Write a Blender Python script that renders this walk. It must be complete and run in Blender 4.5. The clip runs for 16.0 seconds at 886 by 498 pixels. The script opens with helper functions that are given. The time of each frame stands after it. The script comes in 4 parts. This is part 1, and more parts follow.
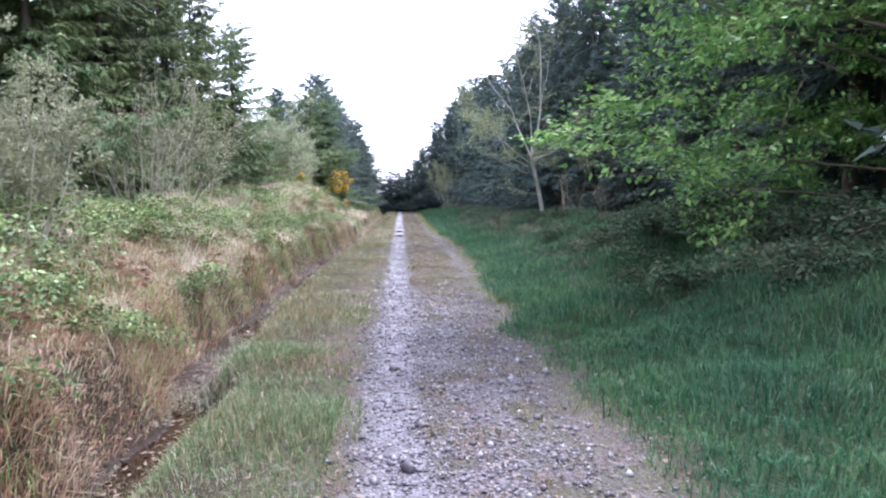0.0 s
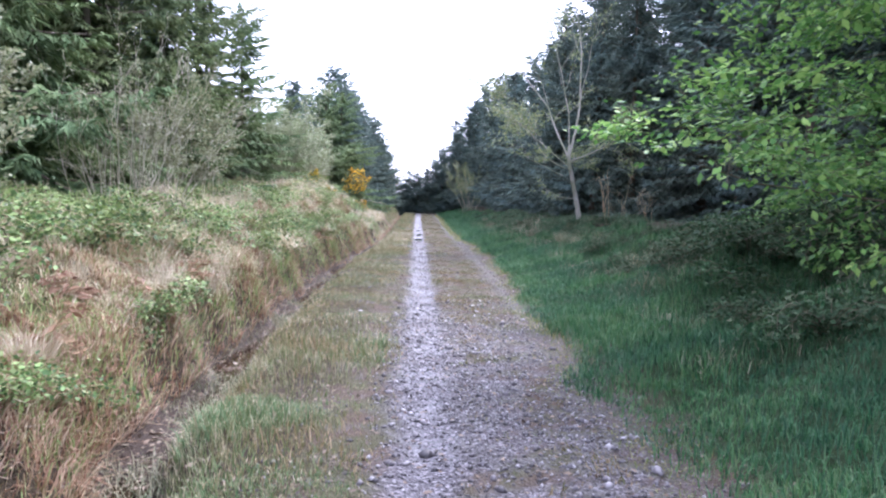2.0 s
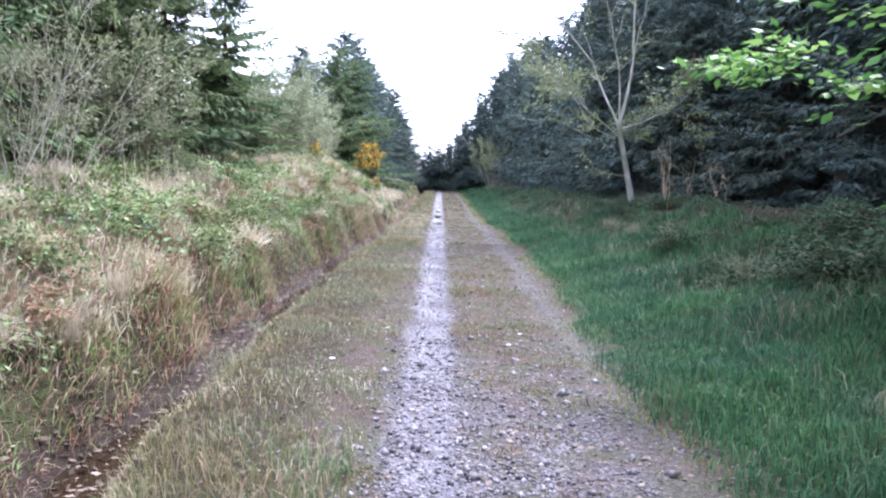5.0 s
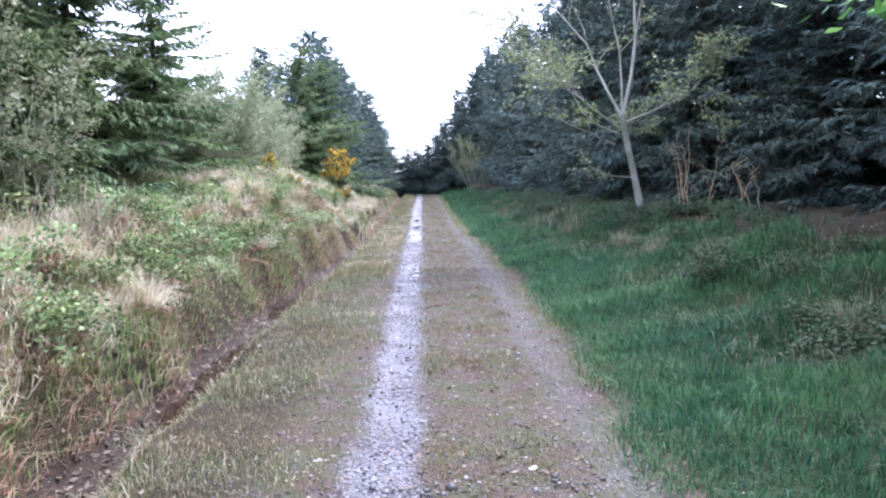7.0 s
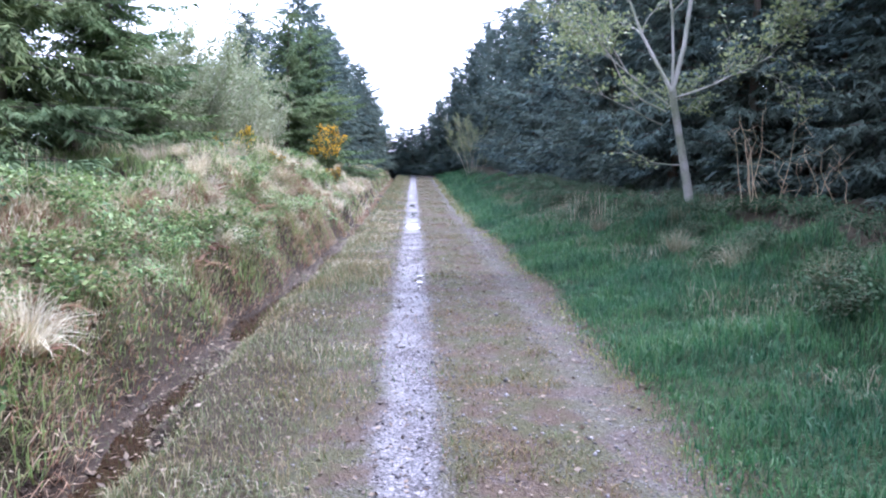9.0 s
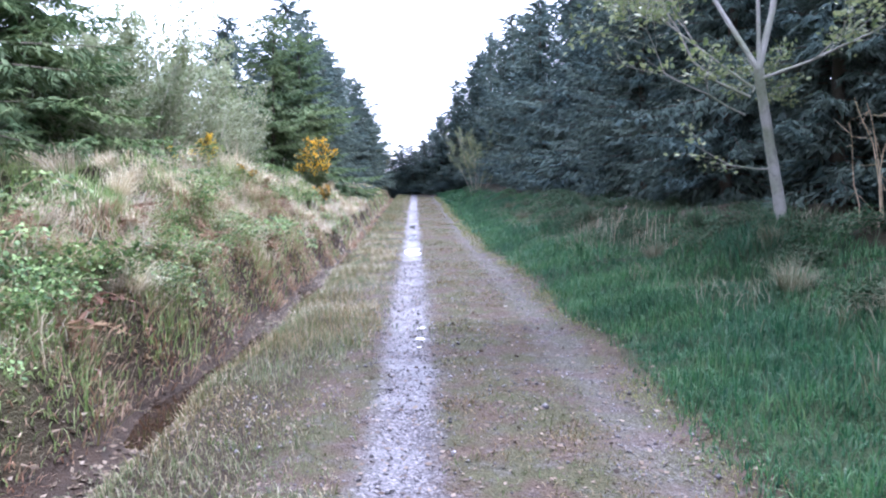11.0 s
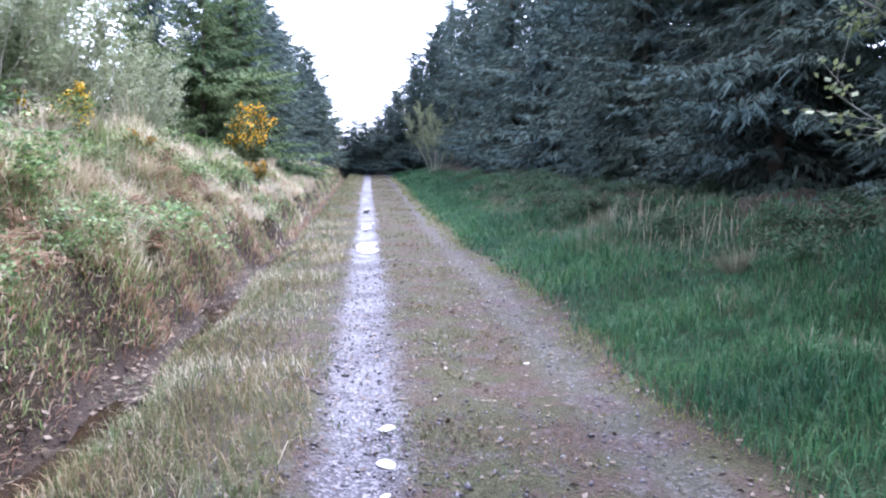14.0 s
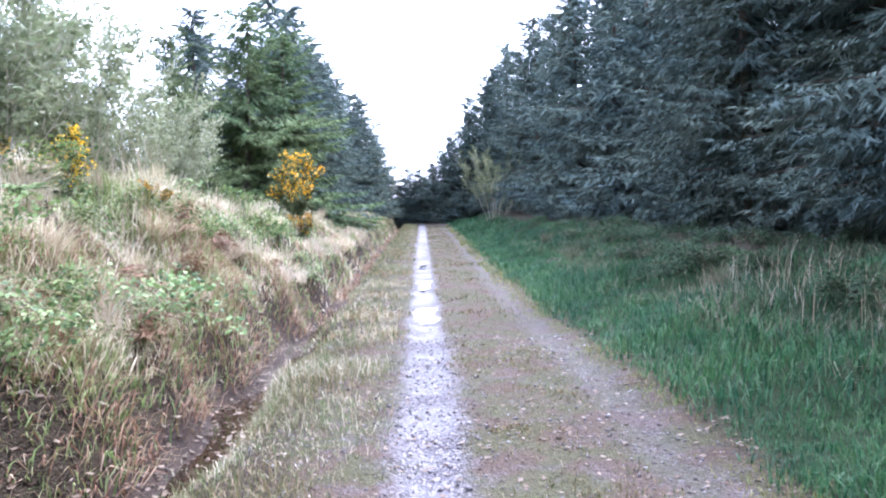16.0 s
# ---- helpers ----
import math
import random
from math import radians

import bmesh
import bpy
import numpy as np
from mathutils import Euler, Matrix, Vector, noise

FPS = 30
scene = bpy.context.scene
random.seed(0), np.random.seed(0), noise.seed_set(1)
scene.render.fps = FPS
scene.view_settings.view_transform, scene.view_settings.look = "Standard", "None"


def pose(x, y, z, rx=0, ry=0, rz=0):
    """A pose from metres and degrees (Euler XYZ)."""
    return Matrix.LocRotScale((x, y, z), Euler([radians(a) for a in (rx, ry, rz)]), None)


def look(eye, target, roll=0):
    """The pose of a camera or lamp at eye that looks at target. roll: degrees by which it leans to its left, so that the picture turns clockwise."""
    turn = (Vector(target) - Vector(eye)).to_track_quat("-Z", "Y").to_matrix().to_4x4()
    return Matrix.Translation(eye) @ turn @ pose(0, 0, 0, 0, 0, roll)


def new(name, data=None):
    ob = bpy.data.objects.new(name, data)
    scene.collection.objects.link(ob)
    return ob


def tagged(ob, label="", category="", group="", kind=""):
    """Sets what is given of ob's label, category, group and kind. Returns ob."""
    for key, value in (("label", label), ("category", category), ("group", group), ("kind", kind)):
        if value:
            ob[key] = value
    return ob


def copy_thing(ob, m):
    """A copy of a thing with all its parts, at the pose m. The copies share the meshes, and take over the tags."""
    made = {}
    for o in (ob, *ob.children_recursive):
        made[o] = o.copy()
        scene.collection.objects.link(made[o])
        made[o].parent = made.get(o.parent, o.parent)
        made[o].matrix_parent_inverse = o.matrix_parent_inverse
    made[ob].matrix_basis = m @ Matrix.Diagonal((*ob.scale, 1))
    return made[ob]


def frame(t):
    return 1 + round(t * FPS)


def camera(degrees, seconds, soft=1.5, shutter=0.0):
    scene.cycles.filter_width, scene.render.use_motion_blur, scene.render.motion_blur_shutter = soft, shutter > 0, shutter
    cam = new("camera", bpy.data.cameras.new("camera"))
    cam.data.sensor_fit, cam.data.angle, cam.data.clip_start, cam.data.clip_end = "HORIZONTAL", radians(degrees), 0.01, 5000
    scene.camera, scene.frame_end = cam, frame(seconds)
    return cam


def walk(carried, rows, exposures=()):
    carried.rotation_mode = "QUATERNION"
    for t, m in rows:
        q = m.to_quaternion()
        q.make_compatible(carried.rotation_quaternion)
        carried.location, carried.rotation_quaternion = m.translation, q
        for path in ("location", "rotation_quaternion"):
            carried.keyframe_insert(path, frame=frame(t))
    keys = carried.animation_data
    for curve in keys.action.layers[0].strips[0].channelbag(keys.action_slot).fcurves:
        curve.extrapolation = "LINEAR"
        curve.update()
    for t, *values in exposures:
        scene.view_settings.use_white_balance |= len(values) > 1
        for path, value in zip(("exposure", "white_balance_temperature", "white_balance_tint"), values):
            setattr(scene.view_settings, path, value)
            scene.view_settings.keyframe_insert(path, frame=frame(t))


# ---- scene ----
cam = camera(60.0, 16.0, 2.2)
PATH = [
    (0, (0.071, 0.981, 1.511), (0.18, 2.973, 1.367), -0.4),
    (0.5, (0.018, 1.508, 1.495), (0.102, 3.5, 1.335), 2.7),
    (1, (-0.023, 2.017, 1.505), (0.087, 4.005, 1.316), 0.2),
    (1.5, (-0.03, 2.632, 1.512), (-0.014, 4.622, 1.32), 2.0),
    (2, (-0.081, 3.199, 1.515), (-0.012, 5.193, 1.375), 1.0),
    (2.5, (-0.084, 3.813, 1.513), (-0.024, 5.807, 1.379), -0.8),
    (3, (-0.109, 4.353, 1.49), (-0.054, 6.347, 1.342), 1.2),
    (3.5, (-0.043, 4.973, 1.46), (0.084, 6.958, 1.252), -0.1),
    (4, (0.001, 5.528, 1.471), (0.01, 7.517, 1.26), 0.6),
    (4.2, (-0.005, 5.791, 1.44), (0.015, 7.781, 1.243), 1.3),
    (6.3, (0.256, 8.912, 1.745), (0.241, 10.901, 1.533), -0.5),
    (6.5, (0.24, 9.19, 1.736), (0.238, 11.182, 1.553), 0.7),
    (7, (0.272, 9.87, 1.727), (0.32, 11.859, 1.524), -1.9),
    (7.5, (0.198, 10.483, 1.733), (0.161, 12.472, 1.529), 0.2),
    (8, (0.132, 11.117, 1.722), (0.168, 13.103, 1.489), -1.5),
    (8.5, (0.108, 11.764, 1.745), (0.141, 13.747, 1.482), -1.3),
    (9, (0.059, 12.456, 1.74), (0.132, 14.438, 1.487), -0.5),
    (9.2, (0.065, 12.727, 1.712), (0.16, 14.705, 1.431), -2.0),
    (11.3, (0.105, 16.003, 1.524), (0.171, 17.992, 1.327), -1.4),
    (11.5, (0.108, 16.254, 1.508), (0.178, 18.241, 1.291), -2.0),
    (12, (0.079, 16.886, 1.525), (0.044, 18.879, 1.357), -1.0),
    (12.5, (0.032, 17.492, 1.5), (0.056, 19.485, 1.332), -0.9),
    (13, (0.055, 18.122, 1.474), (0.102, 20.112, 1.277), -1.2),
    (13.5, (0.028, 18.69, 1.451), (0.15, 20.674, 1.234), -0.6),
    (14, (0.055, 19.297, 1.424), (0.245, 21.272, 1.171), -0.5),
    (14.5, (0.045, 19.866, 1.399), (0.147, 21.843, 1.11), -0.3),
    (15, (0.051, 20.469, 1.412), (0.185, 22.446, 1.142), -1.1),
    (15.5, (0.058, 20.999, 1.445), (0.101, 22.984, 1.206), 0.6),
    (16, (0.001, 21.493, 1.445), (0.053, 23.488, 1.316), -1.9),
]
walk(cam, [(t, look(eye, target, roll)) for t, eye, target, roll in PATH], [(0.0, 1.32, 5600, 21), (4.0, 1.46, 5500, 21), (7.0, 1.48, 5400, 21), (9.0, 1.45, 5250, 21), (12.5, 1.5, 5300, 21), (14.5, 1.5, 5300, 21), (16.0, 1.75, 5300, 21)])

# ---- world and sun ----
SUN_FROM = Vector((10.0, 12.0, 22.0))
world = bpy.data.worlds.new("overcast_sky")
scene.world = world
world.use_nodes = True
wn, wl = world.node_tree.nodes, world.node_tree.links
sky = wn.new("ShaderNodeTexSky")
sky.sky_type, sky.sun_disc = "NISHITA", False
sky.sun_elevation = math.asin(SUN_FROM.normalized().z)
sky.sun_rotation = math.atan2(SUN_FROM.x, SUN_FROM.y)
cloud = wn.new("ShaderNodeMix")
cloud.data_type = "RGBA"
cloud.inputs["Factor"].default_value = 0.8
cloud.inputs["B"].default_value = (12.5, 12.7, 13.6, 1)
wl.new(sky.outputs["Color"], cloud.inputs["A"])
wl.new(cloud.outputs["Result"], wn["Background"].inputs["Color"])
wn["Background"].inputs["Strength"].default_value = 0.14
sun_lamp = bpy.data.lights.new("sun", "SUN")
sun_lamp.energy, sun_lamp.angle, sun_lamp.color = 3.5, radians(12), (1.0, 0.95, 0.86)
sun = new("sun", sun_lamp)
sun.matrix_world = look(SUN_FROM, (0, 0, 0))

# ---- numeric helpers ----
rng = np.random.default_rng(7)


class Waves:
    """Smooth repeatable unevenness from a sum of sine waves."""

    def __init__(self, seed, size, n=10):
        r = np.random.default_rng(seed)
        a = r.uniform(0, 2 * np.pi, n)
        k = 2 * np.pi / (size * r.uniform(0.6, 1.8, n))
        self.kx, self.ky, self.p, self.n = np.cos(a) * k, np.sin(a) * k, r.uniform(0, 6.28, n), n

    def __call__(self, x, y):
        x, y = np.asarray(x, float), np.asarray(y, float)
        s = np.zeros(np.broadcast(x, y).shape)
        for i in range(self.n):
            s = s + np.sin(self.kx[i] * x + self.ky[i] * y + self.p[i])
        return s / np.sqrt(self.n / 2) * 0.6


big, mid_w, small_w, edge_w, patch_w, clump_w = Waves(1, 6), Waves(2, 1.6), Waves(3, 0.35), Waves(4, 2.2), Waves(5, 3.0), Waves(6, 0.55)


def ramp(x, a, b):
    s = np.clip((x - a) / (b - a), 0, 1)
    return s * s * (3 - 2 * s)


def ditch_x(y):
    return -1.70 + 0.06 * np.sin(y * 1.9 + 1) + 0.04 * np.sin(y * 3.7) - 0.30 * ramp(y, 5, 12) + 0.36 * ramp(y, 19, 27)


def right_edge(y):
    return 1.42 + 0.07 * edge_w(0, y) - 0.40 * np.exp(-((y - 9.25) / 0.7) ** 2) + 0.18 * np.exp(-((y - 11.2) / 0.7) ** 2) - 0.08 * np.exp(-((y - 13.2) / 0.6) ** 2) + 0.22 * ramp(y, 14, 17)


def height(x, y):
    x, y = np.asarray(x, float), np.asarray(y, float)
    z = -0.2 * ramp(y, 26, 34)
    z = z - 0.035 * np.exp(-(x / 0.2) ** 2) - 0.03 * np.exp(-((x - 1.4) / 0.17) ** 2)
    dx = x - ditch_x(y)
    bed = 0.40 + 0.045 * np.sin(y * 1.15 + 0.4) + 0.03 * np.sin(y * 2.7)
    z = z - bed * np.exp(-np.abs(dx / 0.36) ** 3)
    crest = 1.05 + 0.15 * ramp(y, 9, 14) + 0.42 * ramp(y, 17, 27) - 0.5 * ramp(y, 36, 46)
    bank = (0.34 * ramp(-dx, 0.2, 0.65) + 0.66 * ramp(-dx, 0.35, 2.1)) * crest + 0.15 * ramp(-dx, 2, 6)
    z = z + bank * (1 + 0.10 * mid_w(x, y) + 0.12 * big(x, y))
    r = x - right_edge(y)
    z = z + 0.22 * ramp(r, 0.0, 1.5) + (0.62 - 0.1 * ramp(y, 17, 23)) * ramp(r, 1.3, 3.2) + 0.1 * ramp(r, 0.6, 2.5) * mid_w(x, y)
    off = np.clip(np.maximum(-dx - 0.2, r), 0, 1)
    z = z + 0.008 * small_w(x, y) + off * (0.03 * small_w(x, y) + 0.03 * mid_w(x, y)) + 0.012 * mid_w(x, y)
    return z


def np_mesh(name, verts, *faces, smooth=False):
    me = bpy.data.meshes.new(name)
    verts = np.ascontiguousarray(verts, dtype=np.float32).reshape(-1, 3)
    faces = [np.asarray(f, dtype=np.int32) for f in faces if len(f)]
    me.vertices.add(len(verts))
    me.vertices.foreach_set("co", verts.ravel())
    loops = np.concatenate([f.ravel() for f in faces])
    sizes = np.concatenate([np.full(len(f), f.shape[1], np.int32) for f in faces])
    me.loops.add(len(loops))
    me.loops.foreach_set("vertex_index", loops)
    me.polygons.add(len(sizes))
    me.polygons.foreach_set("loop_start", np.concatenate([[0], np.cumsum(sizes)[:-1]]).astype(np.int32))
    if smooth:
        me.polygons.foreach_set("use_smooth", np.ones(len(sizes), bool))
    me.update(calc_edges=True)
    me.validate()
    return me


def part(name, mesh, material, parent=None, label=""):
    ob = new(name, mesh)
    if material:
        mesh.materials.clear()
        mesh.materials.append(material)
    if parent:
        ob.parent = parent
    return tagged(ob, label)


def unit(v):
    return v / np.maximum(np.linalg.norm(v, axis=-1, keepdims=True), 1e-9)


def leaves(points, ways, ups, lengths, widths, fold=0.25, droop=0.15):
    """Folded, pointed leaves: six corners each."""
    p, w = np.asarray(points, float), unit(np.asarray(ways, float))
    side = unit(np.cross(w, ups))
    up = np.cross(side, w)
    L, W = np.asarray(lengths, float)[:, None], np.asarray(widths, float)[:, None]
    n = len(p)
    v = np.empty((n, 4, 3))
    v[:, 0] = p
    v[:, 1] = p + w * L * 0.45 + side * W * 0.5 - up * W * fold
    v[:, 2] = p + w * L - up * L * droop
    v[:, 3] = p + w * L * 0.45 - side * W * 0.5 - up * W * fold
    b = np.arange(n)[:, None] * 4
    return v.reshape(-1, 3), np.concatenate([b + [0, 1, 2], b + [0, 2, 3]])


def sprigs(points, ways, ups, lengths, widths, droop=0.12):
    """Slim pointed needle sprays: one face each."""
    w = unit(np.asarray(ways, float))
    side = unit(np.cross(w, ups))
    L, W = np.asarray(lengths, float)[:, None], np.asarray(widths, float)[:, None]
    v = np.empty((len(points), 3, 3))
    v[:, 0] = points - side * W * 0.5
    v[:, 1] = points + side * W * 0.5
    v[:, 2] = points + w * L - np.array([0, 0, 1.0]) * L * droop
    return v.reshape(-1, 3), np.arange(len(points))[:, None] * 3 + [0, 1, 2]


def blades(x, y, z, lengths, widths, lean, away=None, spread=1.0):
    """Bent grass blades, two faces each, growing from x, y, z."""
    n = len(x)
    a = rng.uniform(0, 2 * np.pi, n) if away is None else away + rng.normal(0, spread, n)
    d = np.stack([np.cos(a), np.sin(a), np.zeros(n)], 1)
    s = np.stack([-np.sin(a), np.cos(a), np.zeros(n)], 1)
    s = unit(s + d * rng.normal(0, 0.6, (n, 1)))
    p = np.stack([x, y, z], 1)
    L, W, B = lengths[:, None], widths[:, None], lean[:, None]
    up = np.array([0, 0, 1.0])
    m = p + up * L * (0.58 - 0.18 * B) + d * L * 0.34 * B
    t = p + up * L * (1.0 - 0.62 * B) + d * L * 0.95 * B
    v = np.empty((n, 5, 3))
    v[:, 0], v[:, 1] = p - s * W * 0.5, p + s * W * 0.5
    v[:, 2], v[:, 3], v[:, 4] = m + s * W * 0.42, m - s * W * 0.42, t
    b = np.arange(n)[:, None] * 5
    return v.reshape(-1, 3), b + [0, 1, 2, 3], b + [3, 2, 4]


def tubes(lines, sides=5):
    """One mesh of tapered tubes; each line is a list of (x, y, z, radius)."""
    V, F, base = [], [], 0
    ang = np.arange(sides) * 2 * np.pi / sides
    for line in lines:
        a = np.asarray(line, float)
        p, r = a[:, :3], a[:, 3]
        t = unit(np.gradient(p, axis=0))
        ref = np.array([1.0, 0, 0]) if abs(t[0, 0]) < 0.8 else np.array([0, 1.0, 0])
        s = unit(np.cross(t, ref))
        u = np.cross(s, t)
        ring = p[:, None] + r[:, None, None] * (np.cos(ang)[None, :, None] * s[:, None] + np.sin(ang)[None, :, None] * u[:, None])
        V.append(ring.reshape(-1, 3))
        for i in range(len(a) - 1):
            for k in range(sides):
                k2 = (k + 1) % sides
                F.append((base + i * sides + k, base + i * sides + k2, base + (i + 1) * sides + k2, base + (i + 1) * sides + k))
        base += len(a) * sides
    return np.concatenate(V), np.array(F)


# ---- materials ----
def nodes_of(name):
    m = bpy.data.materials.new(name)
    m.use_nodes = True
    nt = m.node_tree
    return m, nt, nt.nodes["Principled BSDF"], nt.nodes["Material Output"]


def ramp_node(nt, source, colours):
    r = nt.nodes.new("ShaderNodeValToRGB")
    els = r.color_ramp.elements
    while len(els) < len(colours):
        els.new(0.5)
    for i, c in enumerate(colours):
        els[i].position = i / (len(colours) - 1)
        els[i].color = (*c, 1)
    nt.links.new(source, r.inputs["Fac"])
    return r.outputs["Color"]


def noise_node(nt, scale, detail=3.0, vector=None):
    n = nt.nodes.new("ShaderNodeTexNoise")
    n.inputs["Scale"].default_value, n.inputs["Detail"].default_value = scale, detail
    if vector is None:
        vector = nt.nodes.new("ShaderNodeTexCoord").outputs["Object"]
    nt.links.new(vector, n.inputs["Vector"])
    return n.outputs["Fac"]


def mixed(nt, fac, a, b, how="MIX"):
    m = nt.nodes.new("ShaderNodeMix")
    m.data_type, m.blend_type = "RGBA", how
    for socket, value in ((m.inputs["Factor"], fac), (m.inputs["A"], a), (m.inputs["B"], b)):
        if isinstance(value, (int, float)):
            socket.default_value = value
        elif isinstance(value, tuple):
            socket.default_value = (*value, 1)
        else:
            nt.links.new(value, socket)
    return m.outputs["Result"]


def calc(nt, op, a, b=None, c=None):
    m = nt.nodes.new("ShaderNodeMath")
    m.operation = op
    for i, value in enumerate((a, b, c)):
        if value is None:
            continue
        if isinstance(value, (int, float)):
            m.inputs[i].default_value = value
        else:
            nt.links.new(value, m.inputs[i])
    return m.outputs[0]


def step_node(nt, value, a, b):
    m = nt.nodes.new("ShaderNodeMapRange")
    m.interpolation_type = "SMOOTHSTEP"
    nt.links.new(value, m.inputs["Value"])
    m.inputs["From Min"].default_value, m.inputs["From Max"].default_value = a, b
    return m.outputs["Result"]


def foliage(name, colours, rough=0.55, through_light=0.3, patch=(1.0, 1.0, 1.0), patch_scale=0.8, gloss=0.3):
    """Leaf or blade: one shade per leaf, drifting in patches, partly translucent."""
    m, nt, bsdf, out = nodes_of(name)
    geo = nt.nodes.new("ShaderNodeNewGeometry")
    info = nt.nodes.new("ShaderNodeObjectInfo")
    col = ramp_node(nt, geo.outputs["Random Per Island"], colours)
    drift = step_node(nt, noise_node(nt, patch_scale, 2), 0.35, 0.65)
    col = mixed(nt, drift, col, mixed(nt, 1.0, col, patch, "MULTIPLY"))
    hsv = nt.nodes.new("ShaderNodeHueSaturation")
    nt.links.new(col, hsv.inputs["Color"])
    nt.links.new(calc(nt, "MULTIPLY_ADD", info.outputs["Random"], 0.35, 0.82), hsv.inputs["Value"])
    nt.links.new(calc(nt, "MULTIPLY_ADD", info.outputs["Random"], 0.03, 0.485), hsv.inputs["Hue"])
    nt.links.new(hsv.outputs["Color"], bsdf.inputs["Base Color"])
    bsdf.inputs["Roughness"].default_value = rough
    bsdf.inputs["Specular IOR Level"].default_value = gloss
    tr = nt.nodes.new("ShaderNodeBsdfTranslucent")
    nt.links.new(hsv.outputs["Color"], tr.inputs["Color"])
    mx = nt.nodes.new("ShaderNodeMixShader")
    mx.inputs["Fac"].default_value = through_light
    nt.links.new(bsdf.outputs[0], mx.inputs[1])
    nt.links.new(tr.outputs[0], mx.inputs[2])
    nt.links.new(mx.outputs[0], out.inputs["Surface"])
    return m


def bark(name, dark, light, scale, rough=0.85):
    m, nt, bsdf, out = nodes_of(name)
    f = noise_node(nt, scale, 6)
    f2 = noise_node(nt, scale * 0.15, 2)
    col = ramp_node(nt, f, [dark, light, tuple(0.6 * c for c in light)])
    col = mixed(nt, step_node(nt, f2, 0.4, 0.7), col, mixed(nt, 1.0, col, (0.6, 0.68, 0.5), "MULTIPLY"))
    nt.links.new(col, bsdf.inputs["Base Color"])
    bsdf.inputs["Roughness"].default_value = rough
    b = nt.nodes.new("ShaderNodeBump")
    b.inputs["Strength"].default_value, b.inputs["Distance"].default_value = 0.6, 0.01
    nt.links.new(f, b.inputs["Height"])
    nt.links.new(b.outputs["Normal"], bsdf.inputs["Normal"])
    return m


def ground_material():
    m, nt, bsdf, out = nodes_of("track_and_soil")
    tc = nt.nodes.new("ShaderNodeTexCoord").outputs["Object"]
    sep = nt.nodes.new("ShaderNodeSeparateXYZ")
    nt.links.new(tc, sep.inputs[0])
    wob = calc(nt, "MULTIPLY_ADD", noise_node(nt, 1.1, 3), 0.3, -0.15)
    fine = noise_node(nt, 14, 5)
    x = calc(nt, "ADD", sep.outputs["X"], wob)
    x = calc(nt, "ADD", x, calc(nt, "MULTIPLY_ADD", fine, 0.2, -0.1))
    y = sep.outputs["Y"]
    rut_l = step_node(nt, calc(nt, "ABSOLUTE", x), 0.32, 0.10)
    rut_r = step_node(nt, calc(nt, "ABSOLUTE", calc(nt, "SUBTRACT", x, 1.33)), 0.30, 0.05)
    road = calc(nt, "MULTIPLY", step_node(nt, x, -0.95, -0.55), step_node(nt, x, 1.85, 1.6))
    near_gravel = calc(nt, "MULTIPLY", step_node(nt, y, 14.5, 10.5), calc(nt, "MULTIPLY", step_node(nt, x, -0.4, -0.2), step_node(nt, x, 1.35, 0.95)))
    near_gravel = calc(nt, "MULTIPLY", near_gravel, step_node(nt, noise_node(nt, 1.7, 5), 0.34, 0.56))
    vor = nt.nodes.new("ShaderNodeTexVoronoi")
    vor.inputs["Scale"].default_value = 62
    nt.links.new(tc, vor.inputs["Vector"])
    chip = nt.nodes.new("ShaderNodeSeparateColor")
    nt.links.new(vor.outputs["Color"], chip.inputs[0])
    gravel = ramp_node(nt, chip.outputs[0], [(0.025, 0.022, 0.025), (0.07, 0.062, 0.072), (0.11, 0.099, 0.114), (0.26, 0.24, 0.265)])
    litter = ramp_node(nt, noise_node(nt, 38, 5), [(0.014, 0.01, 0.008), (0.056, 0.039, 0.031), (0.1, 0.073, 0.058), (0.25, 0.21, 0.175)])
    mossy = ramp_node(nt, noise_node(nt, 30, 5), [(0.018, 0.02, 0.01), (0.065, 0.062, 0.035), (0.13, 0.12, 0.075)])
    mid = mixed(nt, step_node(nt, noise_node(nt, 2.6, 5), 0.40, 0.58), litter, mossy)
    mid = mixed(nt, calc(nt, "MULTIPLY", near_gravel, 0.8), mid, gravel)
    mid = mixed(nt, step_node(nt, noise_node(nt, 5.0, 4), 0.5, 0.66), mid, mixed(nt, 0.3, mid, gravel))
    soil = ramp_node(nt, noise_node(nt, 12, 5), [(0.015, 0.012, 0.008), (0.04, 0.03, 0.02), (0.075, 0.058, 0.036)])
    green = ramp_node(nt, noise_node(nt, 22, 5), [(0.01, 0.016, 0.008), (0.025, 0.042, 0.018), (0.045, 0.07, 0.03)])
    near_side = calc(nt, "MULTIPLY", step_node(nt, y, 17, 14), 0.22)
    verge = calc(nt, "MULTIPLY", step_node(nt, calc(nt, "ADD", x, near_side), 1.72, 2.0), step_node(nt, x, 5.0, 3.6))
    soil = mixed(nt, verge, soil, green)
    bank_moss = calc(nt, "MULTIPLY", step_node(nt, x, -2.2, -2.8), step_node(nt, noise_node(nt, 1.3, 4), 0.35, 0.6))
    soil = mixed(nt, bank_moss, soil, (0.085, 0.09, 0.04))
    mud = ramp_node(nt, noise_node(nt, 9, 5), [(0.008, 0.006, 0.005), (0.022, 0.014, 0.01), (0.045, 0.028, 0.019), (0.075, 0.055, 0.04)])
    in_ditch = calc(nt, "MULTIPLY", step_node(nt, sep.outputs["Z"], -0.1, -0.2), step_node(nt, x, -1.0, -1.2))
